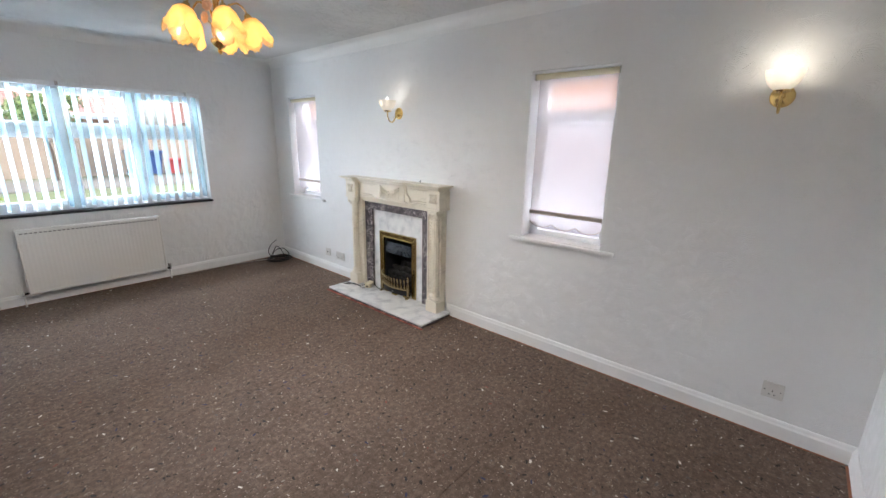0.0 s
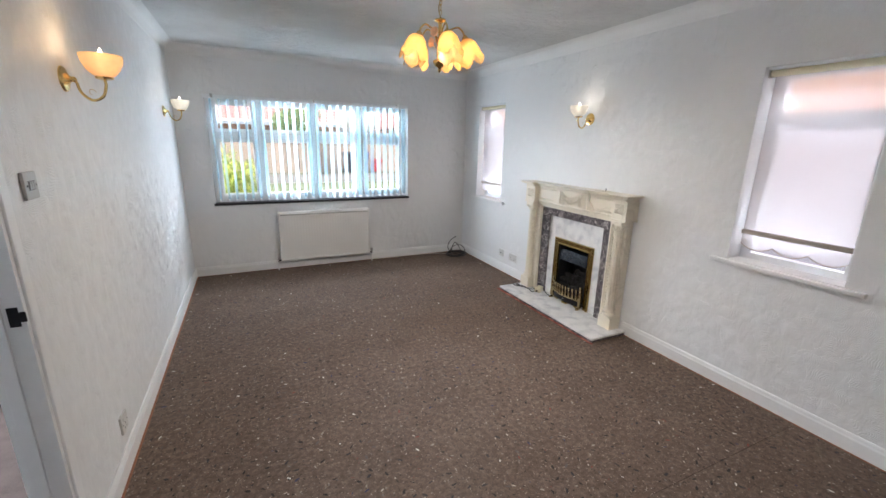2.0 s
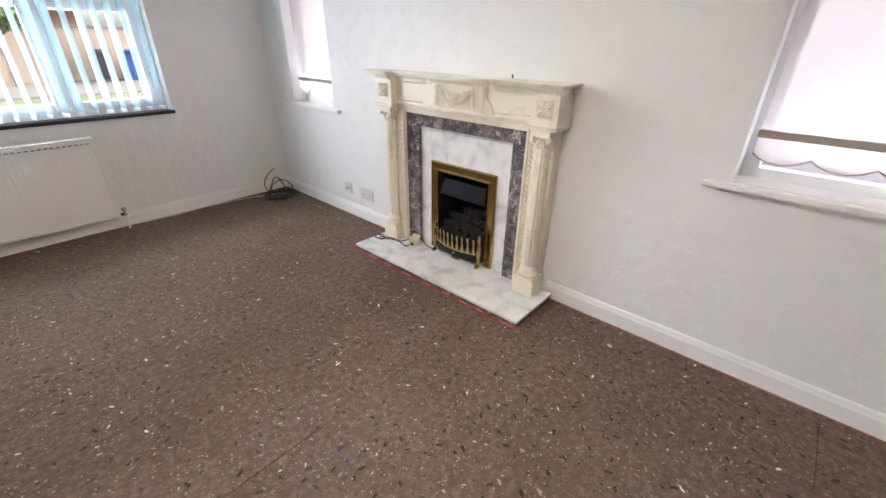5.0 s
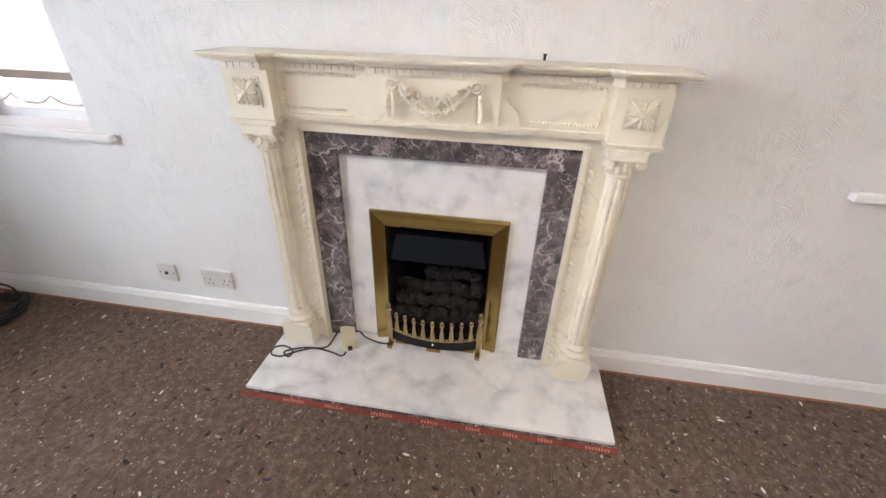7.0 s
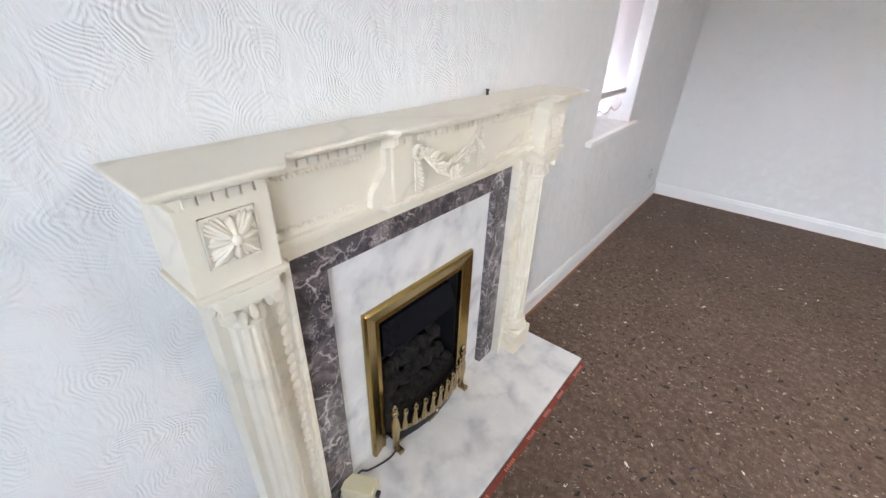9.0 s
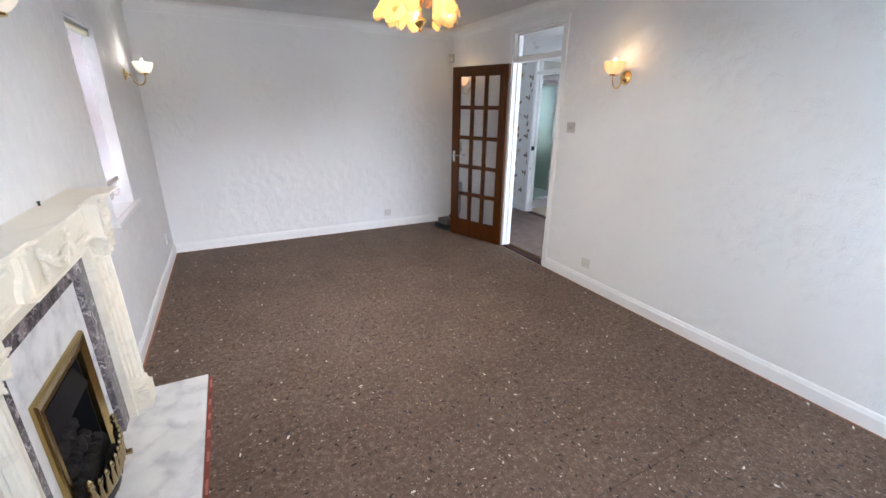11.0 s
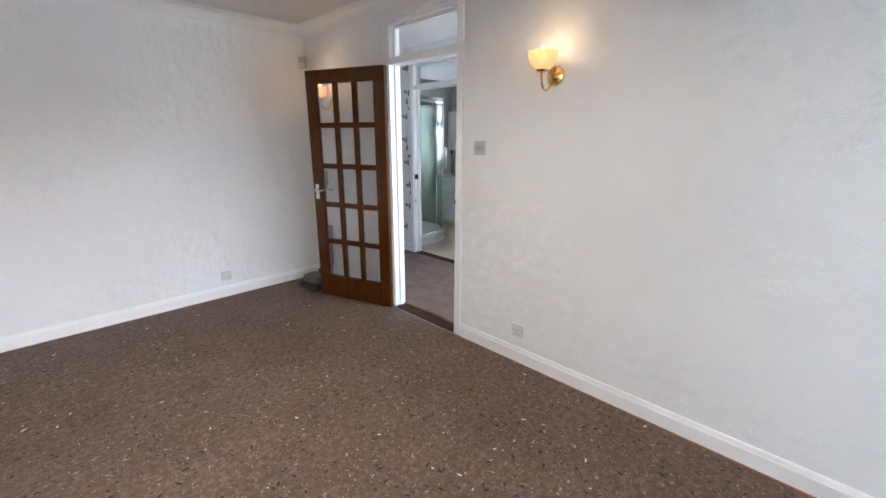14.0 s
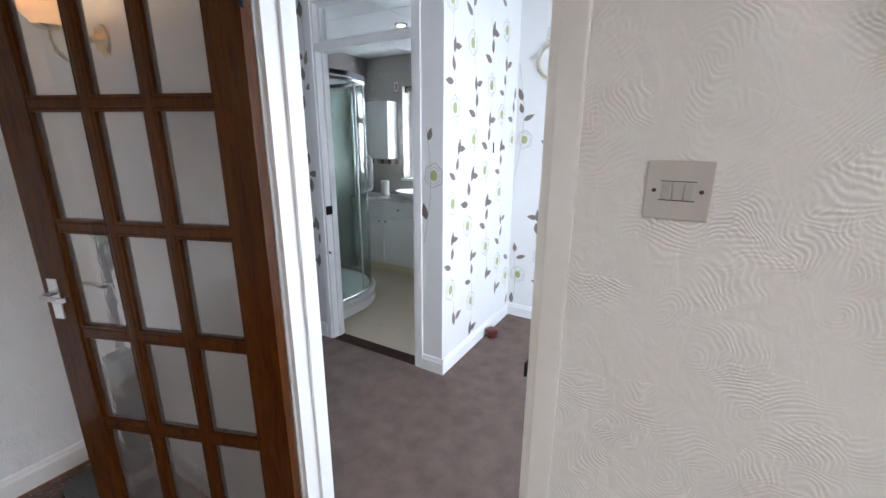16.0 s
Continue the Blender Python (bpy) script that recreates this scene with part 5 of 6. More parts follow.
def door_frame(name, x_face, x_back, y0, y1, top, head0, head1, glass, label):
    """A lining with stops, a transom and a pane over it, and architraves on both faces."""
    ob = tagged(thing(name, pose(0, 0, 0), label, "door frame"), kind="structure")
    lo, hi = min(x_face, x_back) - 0.004, max(x_face, x_back) + 0.004
    t = 0.022
    part("jamb", box((lo, y0 + 0.0005, 0.0), (hi, y0 + t, top - t)), GLOSS, ob)
    part("jamb", box((lo, y1 - t, 0.0), (hi, y1 - 0.0005, top - t)), GLOSS, ob)
    part("head", box((lo, y0 + 0.0005, top - t), (hi, y1 - 0.0005, top - 0.0005)), GLOSS, ob)
    part("transom", box((lo + 0.002, y0 + t, head0), (hi + 0.002, y1 - t, head1), 0.002), GLOSS, ob)
    mid = (lo + hi) / 2
    for q in (y0 + t, y1 - t - 0.012):
        part("stop", box((mid - 0.03, q, 0.0), (mid + 0.005, q + 0.012, head0), 0.002), GLOSS, ob)
    for a, b in (((y0 + t, head1), (y0 + t + 0.022, top - t)), ((y1 - t - 0.022, head1), (y1 - t, top - t)), ((y0 + t + 0.022, top - t - 0.022), (y1 - t - 0.022, top - t)), ((y0 + t + 0.022, head1), (y1 - t - 0.022, head1 + 0.02))):
        part("glazing_bead", box((mid - 0.015, a[0], a[1]), (mid + 0.015, b[0], b[1]), 0.003), GLOSS, ob)
    g = part("pane", box((mid - 0.003, y0 + t + 0.015, head1 + 0.014), (mid + 0.003, y1 - t - 0.015, top - t - 0.015)), glass, ob)
    w = 0.046
    for x, s in ((hi - 0.004, 1), (lo + 0.004, -1)):
        for a, b in (((y0 - w + 0.006, 0.0), (y0 + 0.006, top + w - 0.012)), ((y1 - 0.006, 0.0), (y1 + w - 0.006, top + w - 0.012)), ((y0 + 0.006, top - 0.006), (y1 - 0.006, top + w - 0.012))):
            bm = bm_box(bmesh.new(), (min(x, x + s * 0.013), a[0], a[1]), (max(x, x + s * 0.013), b[0], b[1]), 0.004)
            part("architrave", bm, GLOSS, ob)
    return ob


fr = door_frame("door_frame_1", 0.0, -0.1, DOOR0, DOOR1, DOOR_TOP, HEAD0, HEAD1, RIPPLE, "white painted door frame with a glazed light above")
part("strike_plate", box((-0.035, DOOR1 - 0.0245, 0.975), (-0.009, DOOR1 - 0.0215, 1.037), 0.001), BLACK, fr, "dark metal strike plate")
part("strike_lip", box((-0.008, DOOR1 - 0.029, 0.99), (0.008, DOOR1 - 0.0235, 1.022), 0.003), BLACK, fr)
structure("threshold", box((-0.1, DOOR0 + 0.023, -0.0118), (-0.002, DOOR1 - 0.023, 0.004)), THRESH)
structure("threshold_bar", box((-0.112, DOOR0 + 0.023, 0.002), (-0.082, DOOR1 - 0.023, 0.013), 0.003), SATIN_BRASS)

LEAF_W, LEAF_H, LEAF_T = 0.762, 1.95, 0.04
leaf_ob = thing("door_1", pose(0.042, DOOR0 + 0.022, 0.012, 0, 0, -69.8), "red-brown wooden door with fifteen rippled panes, standing open", "door")
ST, TOP_R, BOT_R, BAR = 0.098, 0.098, 0.195, 0.026
part("stile", box((0.0, -LEAF_T / 2, 0), (ST, LEAF_T / 2, LEAF_H), 0.003), WOOD, leaf_ob)
part("stile", box((LEAF_W - ST, -LEAF_T / 2, 0), (LEAF_W, LEAF_T / 2, LEAF_H), 0.003), WOOD, leaf_ob)
part("top_rail", box((ST, -LEAF_T / 2 + 0.001, LEAF_H - TOP_R), (LEAF_W - ST, LEAF_T / 2 - 0.001, LEAF_H), 0.002), WOOD, leaf_ob)
part("bottom_rail", box((ST, -LEAF_T / 2 + 0.001, 0), (LEAF_W - ST, LEAF_T / 2 - 0.001, BOT_R), 0.002), WOOD, leaf_ob)
gw, gh = LEAF_W - 2 * ST, LEAF_H - TOP_R - BOT_R
pw, ph = gw / 3, gh / 5
for i in (1, 2):
    part("glazing_bar", box((ST + pw * i - BAR / 2, -LEAF_T / 2 + 0.003, BOT_R), (ST + pw * i + BAR / 2, LEAF_T / 2 - 0.003, LEAF_H - TOP_R), 0.006), WOOD, leaf_ob)
for j in range(1, 5):
    part("glazing_bar", box((ST, -LEAF_T / 2 + 0.0035, BOT_R + ph * j - BAR / 2), (LEAF_W - ST, LEAF_T / 2 - 0.0035, BOT_R + ph * j + BAR / 2), 0.006), WOOD, leaf_ob)
for i in range(3):
    for j in range(5):
        part("pane", box((ST + pw * i + 0.004, -0.0025, BOT_R + ph * j + 0.004), (ST + pw * (i + 1) - 0.004, 0.0025, BOT_R + ph * (j + 1) - 0.004)), RIPPLE, leaf_ob)
        a, b, q0, q1 = ST + pw * i + (BAR / 2 if i else 0), ST + pw * (i + 1) - (BAR / 2 if i < 2 else 0), BOT_R + ph * j + (BAR / 2 if j else 0), BOT_R + ph * (j + 1) - (BAR / 2 if j < 4 else 0)
        bm = bmesh.new()
        for s in (-1, 1):
            for u, v in (((a, q0), (a + 0.008, q1)), ((b - 0.008, q0), (b, q1)), ((a + 0.008, q0), (b - 0.008, q0 + 0.008)), ((a + 0.008, q1 - 0.008), (b - 0.008, q1))):
                bm_box(bm, (u[0], min(s * 0.003, s * 0.014), u[1]), (v[0], max(s * 0.003, s * 0.014), v[1]))
        part("glass_bead", bm, WOOD, leaf_ob)
for s in (-1, 1):
    h_ = part("handle_plate", box((LEAF_W - 0.064, min(s * 0.0195, s * 0.026), 0.90), (LEAF_W - 0.026, max(s * 0.0195, s * 0.026), 1.03), 0.004), CHROME, leaf_ob, "bright metal lever handle")
    part("lever", tube(curve([(LEAF_W - 0.045, s * 0.024, 0.985), (LEAF_W - 0.045, s * 0.058, 0.985), (LEAF_W - 0.075, s * 0.066, 0.984), (LEAF_W - 0.115, s * 0.062, 0.978), (LEAF_W - 0.145, s * 0.064, 0.986)], 24), 0.0075, 8), CHROME, h_, smooth=60)
for z in (0.22, 1.72):
    part("hinge", lathe([(0.006, 0.0), (0.006, 0.075)], (-0.004, 0.02, z), 10), BLACK, leaf_ob, smooth=40)

# upright vacuum cleaner in the corner behind the door
VAC_DARK = plain("dark_grey_plastic", (0.012, 0.0125, 0.014), 0.6, spec=0.2, amount=0.2)
VAC_GREY = plain("mid_grey_plastic", (0.09, 0.088, 0.086), 0.6, spec=0.2)
VAC_GREEN = plain("green_plastic", (0.10, 0.22, 0.07), 0.4)
vac = thing("vacuum_cleaner", pose(0.25, 0.37, 0.0, 0, 0, 100), "dark grey upright vacuum cleaner behind the open door", "vacuum cleaner")
part("floor_head", box((-0.13, -0.12, 0.004), (0.13, 0.09, 0.065), 0.02), VAC_DARK, vac, smooth=50)
part("head_cover", box((-0.10, -0.085, 0.06), (0.10, 0.07, 0.135), 0.022), VAC_GREY, vac, "grey top cover", smooth=50)
part("front_bumper", tube(curve([(-0.132, 0.05, 0.03), (-0.134, -0.09, 0.03), (-0.09, -0.126, 0.03), (0.09, -0.126, 0.03), (0.134, -0.09, 0.03), (0.132, 0.05, 0.03)], 30), 0.009, 8), RUBBER, vac, smooth=60)
for s in (-1, 1):
    part("wheel", lathe([(0.035, -0.012), (0.04, -0.006), (0.04, 0.006), (0.035, 0.012)], (s * 0.11, 0.09, 0.042), 20, Matrix.Rotation(radians(90), 3, "Y")), RUBBER, vac, smooth=40)
part("neck", box((-0.035, 0.05, 0.06), (0.035, 0.19, 0.17), 0.015), VAC_DARK, vac, smooth=50)
part("dust_bin", lathe([(0.045, 0.165), (0.054, 0.19), (0.056, 0.34), (0.052, 0.42), (0.04, 0.44)], (0, 0.165, 0), 24), VAC_DARK, vac, smooth=40)
part("motor_body", box((-0.055, 0.115, 0.42), (0.055, 0.215, 0.60), 0.025), VAC_DARK, vac, smooth=50)
part("pole", tube([(0, 0.17, 0.59), (0, 0.18, 0.95)], 0.014, 10), VAC_DARK, vac, smooth=60)
part("hand_grip", tube(curve([(0, 0.18, 0.94), (0, 0.175, 1.02), (0, 0.19, 1.07), (0, 0.215, 1.03), (0, 0.19, 0.95)], 24), 0.013, 8), VAC_DARK, vac, smooth=60)
part("release_catch", box((-0.022, 0.165, 1.06), (0.022, 0.215, 1.125), 0.012), VAC_GREEN, vac, "green catch")

# ---- hall ----
HX, HY = -1.27, 1.065           # the bathroom wall's hall face, and the corner where it turns away
FAR_X, HALL_N, HALL_S = -2.37, 3.40, -1.50
BD0, BD1 = 0.115, 0.885        # bathroom door opening
HALL_PAPER = plain("hall_paper", (0.78, 0.775, 0.765), 0.38, amount=0.03, grain=200, bump=0.0004)
TAUPE = plain("taupe_print", (0.24, 0.20, 0.18), 0.32, 0.4)
OLIVE = plain("olive_print", (0.42, 0.43, 0.20), 0.5, amount=0.25, grain=300)
FAINT = plain("faint_print", (0.33, 0.30, 0.24), 0.5)
hall_a = structure("wall_hall_a", wall_bm("x", HX, HX - 0.1, HALL_S, HY, 0, H + 0.1, [(BD0, BD1, 0.0, 2.262)]), HALL_PAPER)
hall_b = structure("wall_hall_b", wall_bm("y", HY, HY - 0.1, -3.15, HX - 0.1, 0, H + 0.1), HALL_PAPER)
hall_c = structure("wall_hall_c", wall_bm("x", FAR_X, FAR_X - 0.1, HY, HALL_N, 0, H + 0.1), HALL_PAPER)
structure("wall_hall_north", wall_bm("y", HALL_N, HALL_N + 0.2, FAR_X - 0.1, -0.1, 0, H + 0.1, [(-1.95, -0.45, 0.25, 2.1)]), HALL_PAPER)
structure("wall_hall_south", wall_bm("y", HALL_S, HALL_S - 0.1, HX - 0.1, 0.0, 0, H + 0.1), HALL_PAPER)
structure("wall_hall_east", wall_bm("x", -0.1, 0.0, HALL_S, -0.2, 0, H + 0.1), HALL_PAPER)
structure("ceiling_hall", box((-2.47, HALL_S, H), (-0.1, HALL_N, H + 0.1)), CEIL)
bm = bmesh.new()
bm_box(bm, (HX + 0.0, HALL_S, -0.0118), (-0.1, HALL_N, 0.006))
bm_box(bm, (FAR_X, HY, -0.0118), (HX, HALL_N, 0.006))
structure("floor_hall", bm, CARPET, "mauve hall carpet")
skirting("x", HX, 1, HALL_S, BD0 - 0.042, z=0.006)
skirting("x", HX, 1, BD1 + 0.042, HY + 0.0159, z=0.006)
skirting("y", HY, 1, FAR_X + 0.016, HX - 0.0001, z=0.006)
skirting("x", FAR_X, 1, HY, HALL_N, z=0.006)
glz = part("pane", box((-1.95, HALL_N + 0.08, 0.25), (-0.45, HALL_N + 0.084, 2.1)), PANE)
glz.visible_shadow = False
tagged(glz, "clear glazed light at the hall's end", "window", kind="structure")
glz.name = "window_4"
al = bpy.data.lights.new("hall_daylight", "AREA")
al.shape, al.size, al.size_y, al.energy, al.color = "RECTANGLE", 1.4, 1.7, HALL_W, (0.86, 0.93, 1.0)
new("hall_daylight", al).matrix_world = look((-1.2, HALL_N + 0.05, 1.2), (-1.5, 0.0, 0.9))


def leaf_outline(ln, wd, n=7):
    up = [(ln * i / n, wd * math.sin(math.pi * (i / n) ** 0.8)) for i in range(n + 1)]
    return up + [(x, -y) for x, y in up[-2:0:-1]]


def printed(wall, to3d, u0, u1, seed, holes=()):
    """Leaves, flowers and stems of a printed paper, laid a hair's breadth on the wall."""
    rr = random.Random(seed)
    leaves, flowers, lines = bmesh.new(), bmesh.new(), bmesh.new()

    def clear(u, z, r):
        return u0 + r < u < u1 - r and not any(a - r < u < b + r and c - r < z < d + r for a, b, c, d in holes)

    def lay(bm, pts, lift):
        bm.faces.new([bm.verts.new(to3d(u, z, lift)) for u, z in pts])

    def sprig(u, z, an, size):
        for k, (da, ln) in enumerate(((-0.62, 1.0), (0.7, 0.85))):
            a_ = an + da
            ou, oz = u + 0.012 * math.cos(a_), z + 0.012 * math.sin(a_) + 0.045 * k
            pts = [(ou + x * math.cos(a_) - y * math.sin(a_), oz + x * math.sin(a_) + y * math.cos(a_)) for x, y in leaf_outline(size * ln, size * 0.2)]
            if all(u0 < p[0] < u1 for p in pts):
                lay(leaves, pts, 0.0006)

    def line(pts, wd, lift=0.0005):
        for (a, b), (c, d) in zip(pts, pts[1:]):
            ln = math.hypot(c - a, d - b) or 1
            nx, ny = -(d - b) / ln * wd, (c - a) / ln * wd
            lay(lines, [(a - nx, b - ny), (c - nx, d - ny), (c + nx, d + ny), (a + nx, b + ny)], lift)

    def flower(u, z, r):
        ring = []
        for i in range(49):
            an = 2 * math.pi * i / 48
            q = r * (0.82 + 0.18 * abs(math.sin(3 * an + 0.4)))
            ring.append((u + q * math.cos(an), z + q * 1.1 * math.sin(an)))
        line(ring, 0.0016)
        line([(u + (a - u) * 0.72, z + (b - z) * 0.72) for a, b in ring], 0.0010)
        lay(flowers, [(u + r * 0.40 * math.cos(i * 0.3927), z + r * 0.5 * math.sin(i * 0.3927)) for i in range(16)], 0.0007)
    col = u0 + 0.02
    k = 0
    while col < u1:
        z = 0.10 + 0.17 * (k % 3)
        j = 0
        stem = []
        while z < H - 0.1:
            u = col + 0.035 * math.sin(z * 5 + k)
            if clear(u, z, 0.0):
                stem.append((u, z))
            else:
                if len(stem) > 1:
                    line(stem, 0.0011)
                stem = []
            if j % 4 == 2 and clear(u + 0.02, z, 0.056):
                flower(u + 0.02, z, 0.062)
            elif j % 4 != 1 and clear(u, z, 0.02):
                sprig(u + rr.uniform(-0.01, 0.01), z, (0.9 if j % 2 else 2.2) + rr.uniform(-0.3, 0.3), rr.uniform(0.085, 0.11))
            z += 0.135
            j += 1
        if len(stem) > 1:
            line(stem, 0.0011)
        col += 0.235
        k += 1
    for nm, b_, mt in (("printed_leaves", leaves, TAUPE), ("printed_flower_centres", flowers, OLIVE), ("printed_stems", lines, FAINT)):
        tagged(part(nm, b_, mt, wall), kind="stuff")


door_hole = [(BD0 - 0.05, BD1 + 0.05, -1.0, 2.32)]
printed(hall_a, lambda u, z, k: (HX + k, u, z), -0.95, HY - 0.004, 1, door_hole)
printed(hall_b, lambda u, z, k: (u, HY + k, z), FAR_X + 0.005, HX - 0.004, 2)
printed(hall_c, lambda u, z, k: (FAR_X + k, u, z), HY + 0.005, 2.3, 3)

pot = thing("small_pot", pose(-1.90, HY + 0.07, 0.006), "small dark red round pot on the hall carpet", "pot")
POT = plain("dark_red_glaze", (0.10, 0.022, 0.018), 0.35)
part("body", lathe([(0.036, 0.0), (0.042, 0.008), (0.042, 0.05), (0.040, 0.055)], (0, 0, 0), 24), POT, pot, smooth=40)
part("lid", lathe([(0.043, 0.055), (0.043, 0.062), (0.036, 0.067), (0.01, 0.068)], (0, 0, 0), 24), POT, pot, smooth=40)
clk = thing("wall_clock", pose(FAR_X + 0.002, 1.335, 1.985), "round pale wall clock with a metal rim", "clock")
RIM = plain("pale_gold_rim", (0.60, 0.53, 0.40), 0.3, 0.6)
part("rim", lathe([(0.12, 0.0), (0.128, 0.012), (0.12, 0.026), (0.108, 0.022), (0.106, 0.012)], (0, 0, 0), 40, Matrix.Rotation(radians(90), 3, "Y")), RIM, clk, smooth=40)
part("face", lathe([(0.106, 0.006), (0.106, 0.0135)], (0, 0, 0), 40, Matrix.Rotation(radians(90), 3, "Y")), HALL_PAPER, clk)
# black scratch on the paper, built as a thin raised bar
tagged(part("wall_scratch", box((-1.955, HY, 1.36), (-1.947, HY + 0.006, 1.43), 0.002), RUBBER), "small black scratch on the papered hall wall", "hook")

# ---- bathroom beyond the hall ----
BX, BS, BH = -3.06, -0.97, 2.30
TILE = plain("greige_wall_tile", (0.42, 0.395, 0.36), 0.25, amount=0.05, grain=12)
VINYL = plain("beige_vinyl", (0.50, 0.42, 0.31), 0.4, amount=0.08, grain=20)
door_frame("door_frame_2", HX, HX - 0.1, BD0, BD1, 2.262, 1.972, 2.015, PANE, "white painted bathroom door frame with a glazed light above")
tagged(part("latch_keep", box((HX - 0.05, BD0 + 0.0225, 0.94), (HX + 0.004, BD0 + 0.034, 1.0), 0.003), BLACK), "black latch keep on the bathroom door frame", "latch")
structure("threshold_bath", box((HX - 0.09, BD0 + 0.023, -0.0118), (HX + 0.006, BD1 - 0.023, 0.0105), 0.002), THRESH)
WIN_B = (-0.49, 0.20, 1.02, 1.99)
structure("wall_bath_west", wall_bm("x", BX, BX - 0.25, BS, HY - 0.1, 0, H + 0.1, [WIN_B]), TILE)
structure("wall_bath_south", wall_bm("y", BS, BS - 0.1, BX - 0.25, HX - 0.1, 0, H + 0.1), TILE)
structure("lining_bath_east", wall_bm("x", HX - 0.101, HX - 0.106, BS, HY - 0.1, 0, BH, [(BD0 - 0.05, BD1 + 0.05, 0.0, BH)]), TILE)
structure("floor_bath", box((BX, BS, -0.0118), (HX - 0.092, HY - 0.1, 0.004)), VINYL)
bm = bmesh.new()
for i in range(4):
    for j in range(3):
        bm_box(bm, (BX + 0.43 * i + 0.003, BS + 0.65 * j + 0.003, BH), (min(HX - 0.1, BX + 0.43 * (i + 1) - 0.003), BS + 0.65 * (j + 1) - 0.003, BH + 0.02), 0.003)
bm_box(bm, (BX, BS, BH + 0.012), (HX - 0.1, HY - 0.1, BH + 0.06))
structure("ceiling_bath", bm, UPVC)
bwin = tagged(thing("window_5", pose(BX - 0.14, 0, 0), "white bathroom window with frosted panes", "window"), kind="structure")
FROST = cloth("frosted_pane", (0.9, 0.93, 0.95), 0.9, 0.03)
part("frame", wall_bm("x", 0.0, -0.06, WIN_B[0], WIN_B[1], WIN_B[2], WIN_B[3], [(WIN_B[0] + 0.05, WIN_B[1] - 0.05, WIN_B[2] + 0.05, 1.62), (WIN_B[0] + 0.05, WIN_B[1] - 0.05, 1.68, WIN_B[3] - 0.05)]), UPVC, bwin)
for q0, q1 in ((WIN_B[2] + 0.045, 1.625), (1.675, WIN_B[3] - 0.045)):
    part("pane", box((-0.034, WIN_B[0] + 0.045, q0), (-0.030, WIN_B[1] - 0.045, q1)), FROST, bwin)
daylight((BX - 0.26, -0.115, 1.5), (BX + 1.0, -0.115, 1.3), (0.55, 0.85), 2.6)
structure("window_sill_bath", box((BX - 0.14, WIN_B[0] - 0.02, WIN_B[2] - 0.02), (BX + 0.03, WIN_B[1] + 0.02, WIN_B[2] + 0.004), 0.004), GLOSS)
rb = thing("roller_blind", pose(BX - 0.06, 0, 0), "small dark rolled-up blind at the bathroom window", "blind")
part("roller_tube", lathe([(0.02, WIN_B[0] + 0.02), (0.02, WIN_B[1] - 0.02)], (0, 0, WIN_B[3] - 0.03), 16, Matrix.Rotation(radians(-90), 3, "X")), BRAID, rb, smooth=40)
part("bracket", box((-0.02, WIN_B[0] + 0.004, WIN_B[3] - 0.06), (0.02, WIN_B[0] + 0.016, WIN_B[3] - 0.002), 0.002), BLACK, rb)

# border tiles
border = tagged(thing("tile_border", pose(BX + 0.001, 0, 1.165), "narrow border of dark and pale mosaic tiles", "tile border"), kind="structure")
T_D, T_P, T_M = plain("dark_tile", (0.075, 0.065, 0.06), 0.25), plain("pale_tile", (0.5, 0.46, 0.4), 0.25), plain("mid_tile", (0.24, 0.2, 0.17), 0.25)
part("border_band", box((0, BS, -0.006), (0.003, WIN_B[0] - 0.03, 0.072)), T_P, border)
me = [mesh_of("tile", bm_box(bmesh.new(), (0.0028, 0.002, 0.008), (0.007, 0.048, 0.058), 0.001), t) for t in (T_D, T_M, T_P)]
yy, i = BS + 0.01, 0
while yy < WIN_B[0] - 0.08:
    o_ = new("tile", me[(0, 2, 1, 0, 1)[i % 5]])
    o_.parent, o_.matrix_basis = border, pose(0, yy, 0)
    yy += 0.05
    i += 1

CAB_W = plain("white_cabinet", (0.76, 0.77, 0.76), 0.3, amount=0.02)
cabn = thing("wall_cabinet", pose(BX + 0.001, -0.87, 1.24), "white bathroom wall cabinet", "cabinet")
part("carcass", box((0, 0, 0), (0.145, 0.30, 0.60), 0.003), CAB_W, cabn)
part("cabinet_door", box((0.147, 0.002, 0.002), (0.165, 0.298, 0.598), 0.003), CAB_W, cabn)

VAN_X = -2.72
van = thing("vanity_unit", pose(BX + 0.001, BS + 0.001, 0.004), "white bathroom vanity unit with drawers and doors", "cabinet")
VD, VL = VAN_X - BX, 1.75
part("carcass", box((0, 0, 0.10), (VD - 0.02, VL, 0.80), 0.002), CAB_W, van)
part("kick_board", box((0, 0, 0), (VD - 0.05, VL, 0.10)), YELLOWED, van)
k_me = mesh_of("knob", lathe([(0.006, 0.0), (0.005, 0.010), (0.012, 0.016), (0.011, 0.024), (0.004, 0.027)], (0, 0, 0), 14, Matrix.Rotation(radians(90), 3, "Y")), CHROME, 40)
for i in range(4):
    a, b = 0.005 + 0.435 * i, 0.43 + 0.435 * i
    d = part("drawer_front", box((VD - 0.019, a, 0.64), (VD, b, 0.795), 0.003), CAB_W, van)
    o_ = new("knob", k_me)
    o_.parent, o_.matrix_basis = d, pose(VD, (a + b) / 2, 0.72)
    d = part("cabinet_door", box((VD - 0.019, a, 0.105), (VD, b, 0.632), 0.003), CAB_W, van)
    o_ = new("knob", k_me)
    o_.parent, o_.matrix_basis = d, pose(VD, (b - 0.04) if i % 2 == 0 else (a + 0.04), 0.58)
wt = part("worktop", box((BX, BS, 0.805), (VAN_X + 0.02, BS + 1.75, 0.838), 0.006), MARBLE)
tagged(wt, "pale bathroom worktop over the vanity unit", "worktop")
